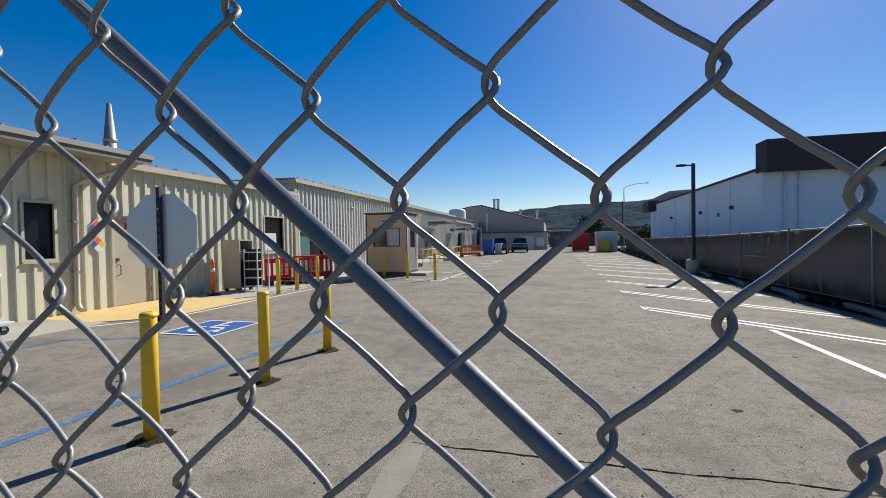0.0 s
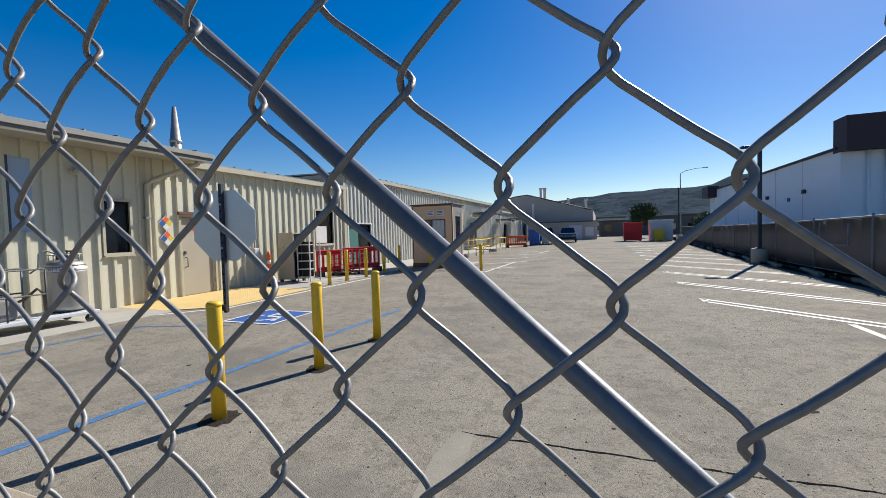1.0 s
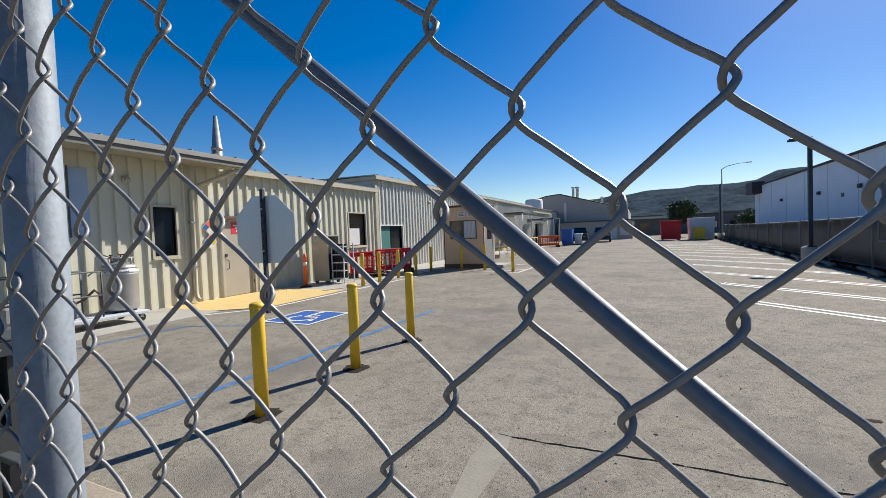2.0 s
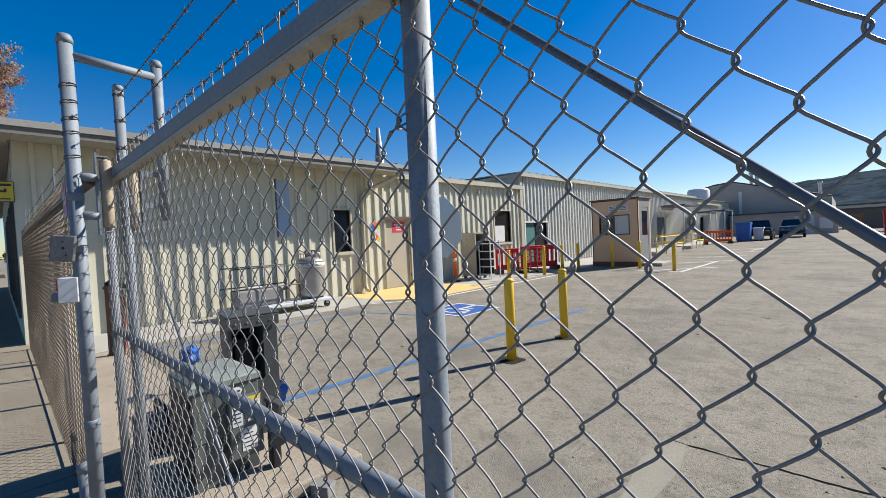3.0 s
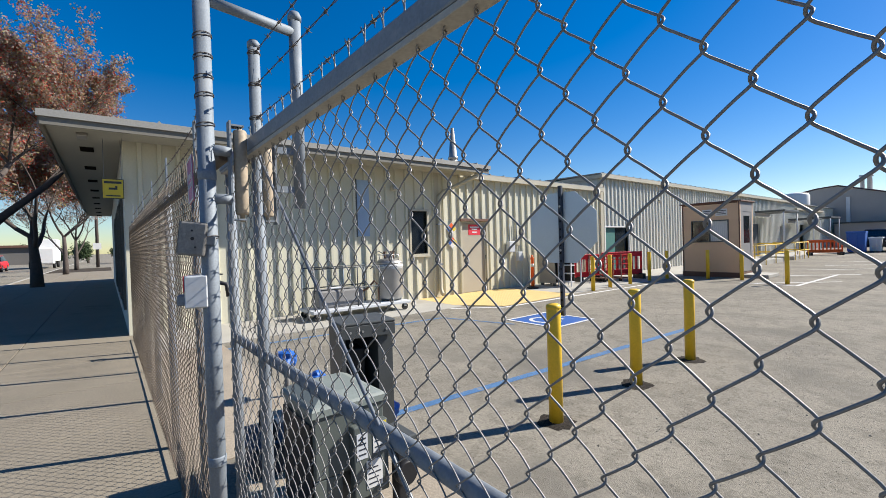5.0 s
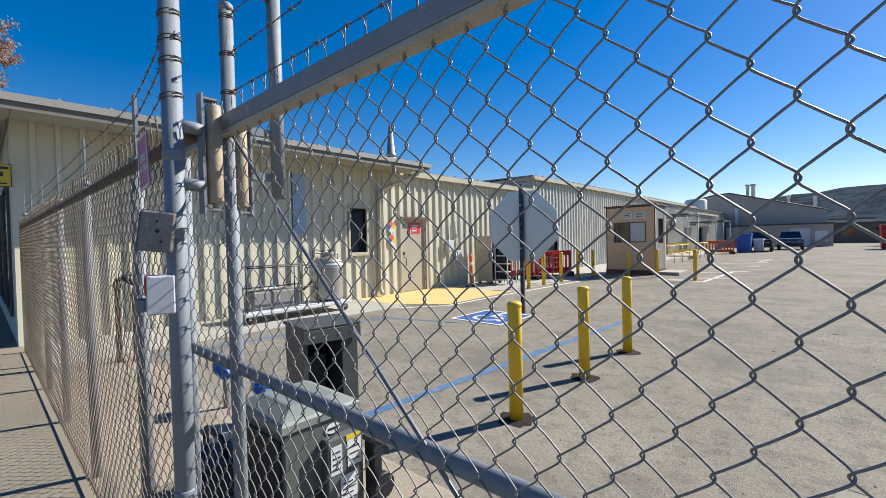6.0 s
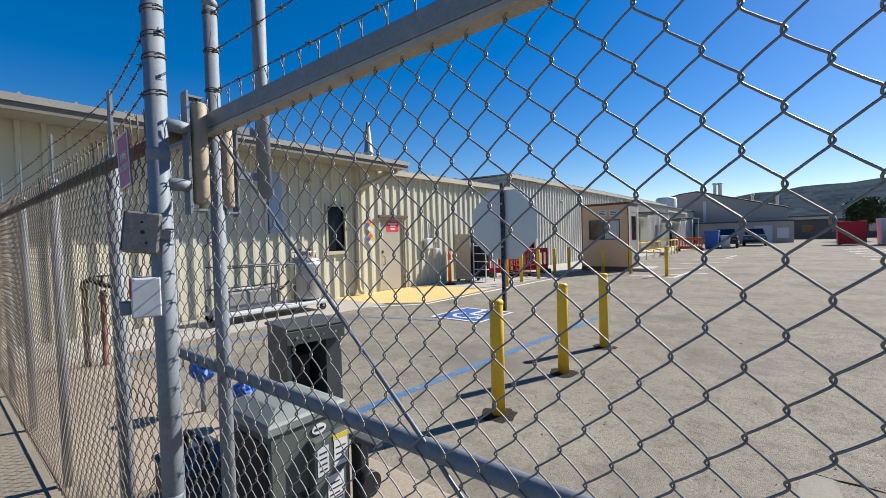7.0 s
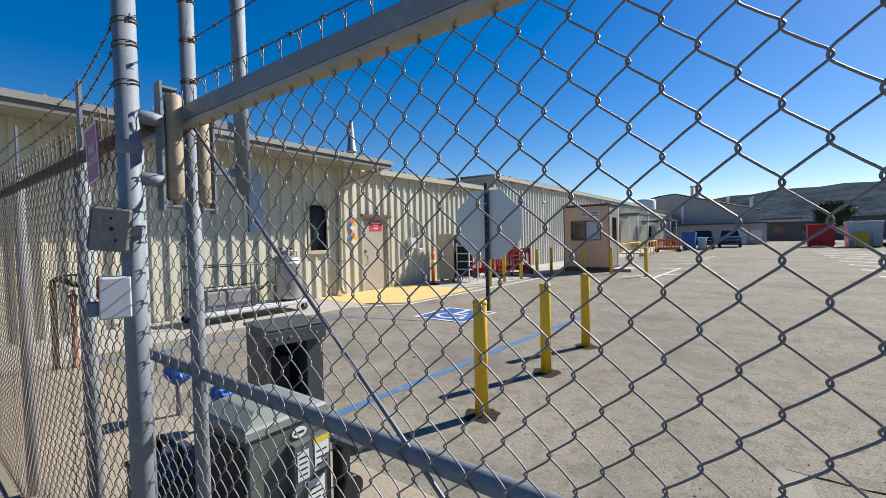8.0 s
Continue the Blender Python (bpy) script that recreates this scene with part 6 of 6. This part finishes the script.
# ---- gate operator and things behind the gate ----
def gate_operator():
    ob = thing("gate_operator", "green-grey gate operator housing on a concrete pad", "gate motor", at=(-3.62, 0.3, 0))
    boxpart("pad", ob, M_STRIP, -4.35, -3.05, -0.02, 1.0, 0.0, 0.09, 0.015, "pale concrete pad")
    x0, x1, y0, y1 = -3.85, -3.42, 0.12, 0.50
    boxpart("upper_housing", ob, M_GREENGREY, x0, x1, y0, y1, 0.36, 0.672, 0.008)
    boxpart("lower_housing", ob, M_DARKGREY, x0, x1 - 0.05, y0, y1, 0.09, 0.36, 0.006)
    boxpart("skirt", ob, M_GREENGREY, x1 - 0.048, x1 - 0.004, y0, y0 + 0.14, 0.09, 0.358, 0.004)
    # Black sheet painting the shade on the housing's street face.
    boxpart("shade_panel", ob, M_BLACK, x0 + 0.02, x1 - 0.02, y0 - 0.012, y0 - 0.001, 0.12, 0.63, 0.003, "black sheet for the shaded street side")
    bm = B()
    rings = []
    for inset, z in ((-0.012, 0.668), (-0.012, 0.70), (0.0, 0.712), (0.07, 0.748), (0.08, 0.75)):
        rings.append([bm.verts.new(v) for v in ((x0 + inset, y0 + inset, z), (x1 - inset, y0 + inset, z), (x1 - inset, y1 - inset, z), (x0 + inset, y1 - inset, z))])
    for p, q in zip(rings, rings[1:]):
        for k in range(4):
            bm.faces.new((p[k], p[(k + 1) % 4], q[(k + 1) % 4], q[k]))
    bm.faces.new(rings[0][::-1])
    bm.faces.new(rings[-1])
    part("lid", bm, M_GREENLID, ob, "pale green-grey hipped lid")
    bm = B()
    lathe(bm, [(0.032, 0.0), (0.032, 0.003)], 18)
    bmesh.ops.transform(bm, matrix=pose(x1 + 0.003, 0.36, 0.617, 0, 90, 0) @ Matrix.Diagonal((0.75, 1.2, 1, 1)), verts=bm.verts)
    part("badge", bm, M_WHITE, ob, "white oval maker's badge")
    boxpart("lettering_bar", ob, M_DARKPOST, x1 + 0.0062, x1 + 0.008, 0.335, 0.385, 0.612, 0.622)
    c = boxpart("control_box", ob, M_GREENGREY, x1 + 0.001, x1 + 0.05, 0.30, 0.495, 0.22, 0.585, 0.006)
    boxpart("warning_sticker", c, M_SIGNYELLOW, x1 + 0.0505, x1 + 0.053, 0.40, 0.485, 0.556, 0.58, label="yellow warning sticker")
    boxpart("label", c, M_WHITE, x1 + 0.0505, x1 + 0.053, 0.405, 0.482, 0.43, 0.554, label="white instruction label")
    boxpart("label", c, M_PALEGREY, x1 + 0.0505, x1 + 0.053, 0.315, 0.375, 0.42, 0.55, label="grey printed label")
    boxpart("label", c, M_WHITE, x1 + 0.0505, x1 + 0.053, 0.365, 0.455, 0.26, 0.40, label="white instruction label")
    for k in range(4):
        boxpart("lettering_bar", c, M_DARKPOST, x1 + 0.053, x1 + 0.0545, 0.325, 0.365, 0.44 + k * 0.026, 0.447 + k * 0.026)
        boxpart("lettering_bar", c, M_DARKPOST, x1 + 0.053, x1 + 0.0545, 0.375, 0.445 - 0.015 * (k % 2), 0.28 + k * 0.026, 0.286 + k * 0.026)
    for k in range(3):
        boxpart("lettering_bar", c, M_DARKPOST, x1 + 0.053, x1 + 0.0545, 0.415, 0.47, 0.455 + k * 0.03, 0.461 + k * 0.03)
    boxpart("chain_bracket", ob, M_BLACK, -3.41, -3.34, 0.53, 0.59, 0.09, 0.50, 0.01)
    boxpart("arm", ob, M_DARKGREY, -3.42, -3.22, 0.525, 0.575, 0.502, 0.53, 0.006)
    bm = B()
    cyl(bm, (-3.335, 0.56, 0.3), (-3.29, 0.56, 0.3), 0.06, 16)
    part("sprocket", bm, M_BLACK, ob)


gate_operator()


def battery_case():
    ob = thing("battery_case", "dark blue-grey case with a black handle beside the gate motor", "case", at=(-4.3, 0.15, 0))
    boxpart("body", ob, M_CASE, -4.55, -4.16, 0.02, 0.32, 0.0, 0.26, 0.015)
    boxpart("lid", ob, M_CASE, -4.56, -4.15, 0.01, 0.33, 0.262, 0.285, 0.008)
    bm = B()
    tube_rings(bm, [(-4.50, 0.17, 0.28), (-4.50, 0.17, 0.37), (-4.48, 0.17, 0.385), (-4.23, 0.17, 0.385), (-4.21, 0.17, 0.37), (-4.21, 0.17, 0.28)], 0.018, 8)
    part("handle", bm, M_BLACK, ob, "black carrying handle")


battery_case()


def junction_box(x, y):
    ob = thing("junction_box", "small dull grey junction box lying at the pad edge", "electrical box", at=(x, y, 0))
    m = pose(x, y, 0, 0, 0, 24)
    boxpart("body", ob, M_KIOSKSIDE, -0.06, 0.06, -0.04, 0.04, 0.0, 0.065, 0.008, m=m)
    boxpart("lid", ob, M_KIOSKSIDE, -0.064, 0.064, -0.044, 0.044, 0.066, 0.078, 0.004, m=m)
    bm = B()
    tube_rings(bm, [m @ Vector(p) for p in ((-0.06, 0.0, 0.04), (-0.14, 0.0, 0.045), (-0.2, 0.02, 0.025), (-0.26, 0.05, 0.02))], 0.014, 8)
    part("conduit", bm, M_GALV, ob)


junction_box(-2.98, 0.66)


def open_cabinet():
    m = pose(-3.93, 0.51, 0, 0, 0, 81)
    ob = thing("open_cabinet", "dark grey steel cabinet with an open front, shade inside painted black", "cabinet", at=(-3.93, 0.51, 0), rz=81)
    w, d, h = 0.34, 0.30, 1.0
    bm = B()
    box(bm, 0, 0.025, 0, d, 0.09, h - 0.02, m=m)
    box(bm, w - 0.10, w, 0, d, 0.09, h - 0.02, m=m)
    box(bm, 0.025, w - 0.10, d - 0.02, d, 0.09, h - 0.02, m=m)
    box(bm, 0.025, w - 0.10, 0, d - 0.02, 0.09, 0.5, m=m)
    part("body", bm, M_DARKGREY, ob)
    bm = B()
    box(bm, -0.015, w + 0.015, -0.03, d + 0.01, h - 0.02, h, 0.008, m)
    box(bm, -0.012, w + 0.012, -0.03, -0.01, h - 0.10, h - 0.021, 0.004, m)
    part("hood", bm, M_DARKGREY, ob)
    for x in (0.05, 0.13, 0.21, 0.29):
        bm = B()
        cyl(bm, m @ Vector((x, -0.034, h - 0.06)), m @ Vector((x, -0.028, h - 0.06)), 0.008, 8)
        part("bolt", bm, M_STEEL, ob)
    # Black back sheet paints the shade of the recess.
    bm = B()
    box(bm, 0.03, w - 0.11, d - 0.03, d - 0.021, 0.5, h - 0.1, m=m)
    part("shade_lining", bm, M_BLACK, ob)
    bm = B()
    box(bm, 0.06, 0.19, 0.12, d - 0.04, 0.5, 0.8, 0.01, m)
    part("motor_block", bm, M_BLACK, ob)


open_cabinet()


def tarp(x, y, z, s, seed):
    rnd = random.Random(seed)
    ob = thing("blue_cover", "crumpled blue plastic cover over a low fitting", "cover", at=(x, y, 0))
    bm = B()
    bmesh.ops.create_icosphere(bm, subdivisions=3, radius=1)
    for v in bm.verts:
        k = 1 + 0.3 * noise.noise(v.co * 2.2 + Vector((seed, 0, 0))) + 0.12 * noise.noise(v.co * 6)
        v.co = Vector((x + v.co.x * s * 1.2 * k, y + v.co.y * s * k, max(0.0, z + v.co.z * s * 0.9 * k)))
    part("sheet", bm, M_BLUE, ob)
    pipe("stem", ob, M_POSTDULL, (x, y, 0), (x, y, z), 0.024, 10)


tarp(-5.75, 0.75, 0.38, 0.10, 2)
tarp(-5.2, 0.85, 0.28, 0.085, 5)
tarp(-4.12, 0.89, 0.30, 0.11, 7)


def standpipe():
    """Rusty valve assembly standing inside the fence."""
    x, y = -8.5, 0.47
    ob = thing("pipe_valve", "rusty twin standing pipes with a dark valve on top", "valve", at=(x, y, 0))
    for dx, dy, r, top, m in ((0.0, 0.0, 0.032, 0.98, M_RUST), (0.1, 0.16, 0.03, 0.85, M_PIPERED)):
        bm = B()
        lathe(bm, [(r * 1.5, 0.0), (r * 1.5, 0.03), (r, 0.035), (r, top), (r * 1.6, top + 0.002), (r * 1.6, top + 0.03), (r * 0.9, top + 0.05), (r * 0.9, top + 0.1)], 12, (x + dx, y + dy, 0))
        part("pipe", bm, m, ob)
    bm = B()
    tube_rings(bm, [(x, y, 1.05), (x + 0.03, y + 0.05, 1.1), (x + 0.1, y + 0.16, 1.02), (x + 0.16, y + 0.28, 0.98), (x + 0.18, y + 0.3, 0.8)], 0.035, 8)
    part("cross_pipe", bm, M_BLACK, ob, "dark valve body")
    bm = B()
    tube_rings(bm, [(x + 0.1 + 0.08 * math.cos(k * math.pi / 6), y + 0.16 + 0.08 * math.sin(k * math.pi / 6), 1.13) for k in range(13)], 0.01, 6)
    cyl(bm, (x + 0.1, y + 0.16, 1.0), (x + 0.1, y + 0.16, 1.13), 0.012, 6)
    part("hand_wheel", bm, M_BLACK, ob)


standpipe()


def notice_yellow():
    ob = thing("hanging_sign", "yellow warning sign with dark arrow hung under the soffit", "sign", at=(-10.72, -0.5, 2.6))
    x = -10.72
    boxpart("plate", ob, M_SIGNYELLOW, x, x + 0.006, -0.64, -0.36, 2.44, 2.76)
    for q in ((-0.62, -0.38, 2.69, 2.73), (-0.56, -0.44, 2.585, 2.62), (-0.47, -0.44, 2.62, 2.65), (-0.60, -0.40, 2.47, 2.49)):
        boxpart("lettering_bar", ob, M_DARKPOST, x + 0.006, x + 0.009, *q)
    bm = B()
    for q in ((-0.65, -0.64, 2.43, 2.77), (-0.36, -0.35, 2.43, 2.77), (-0.64, -0.36, 2.43, 2.44), (-0.64, -0.36, 2.76, 2.77)):
        box(bm, x, x + 0.008, *q)
    part("edge", bm, M_DARKPOST, ob)
    for y in (-0.62, -0.38):
        pipe("hanger", ob, M_GALV, (x + 0.003, y, 2.77), (x + 0.003, y, 3.457), 0.004, 6)


notice_yellow()


def front_window():
    ob = thing("window_4", "tall dark shopfront window in the street wall", "window", kind="structure", at=(-13, -0.36, 0))
    for k in range(4):
        x = -13.2 - k * 2.4
        bm = B()
        for q in ((x, x + 0.06, 0.4, 2.6), (x + 1.54, x + 1.6, 0.4, 2.6), (x + 0.06, x + 1.54, 0.4, 0.46), (x + 0.06, x + 1.54, 2.54, 2.6)):
            box(bm, q[0], q[1], -0.39, -0.352, q[2], q[3])
        part("window_frame", bm, M_DARKGREY, ob)
        boxpart("pane", ob, M_GLASS, x + 0.06, x + 1.54, -0.365, -0.356, 0.46, 2.54)


front_window()
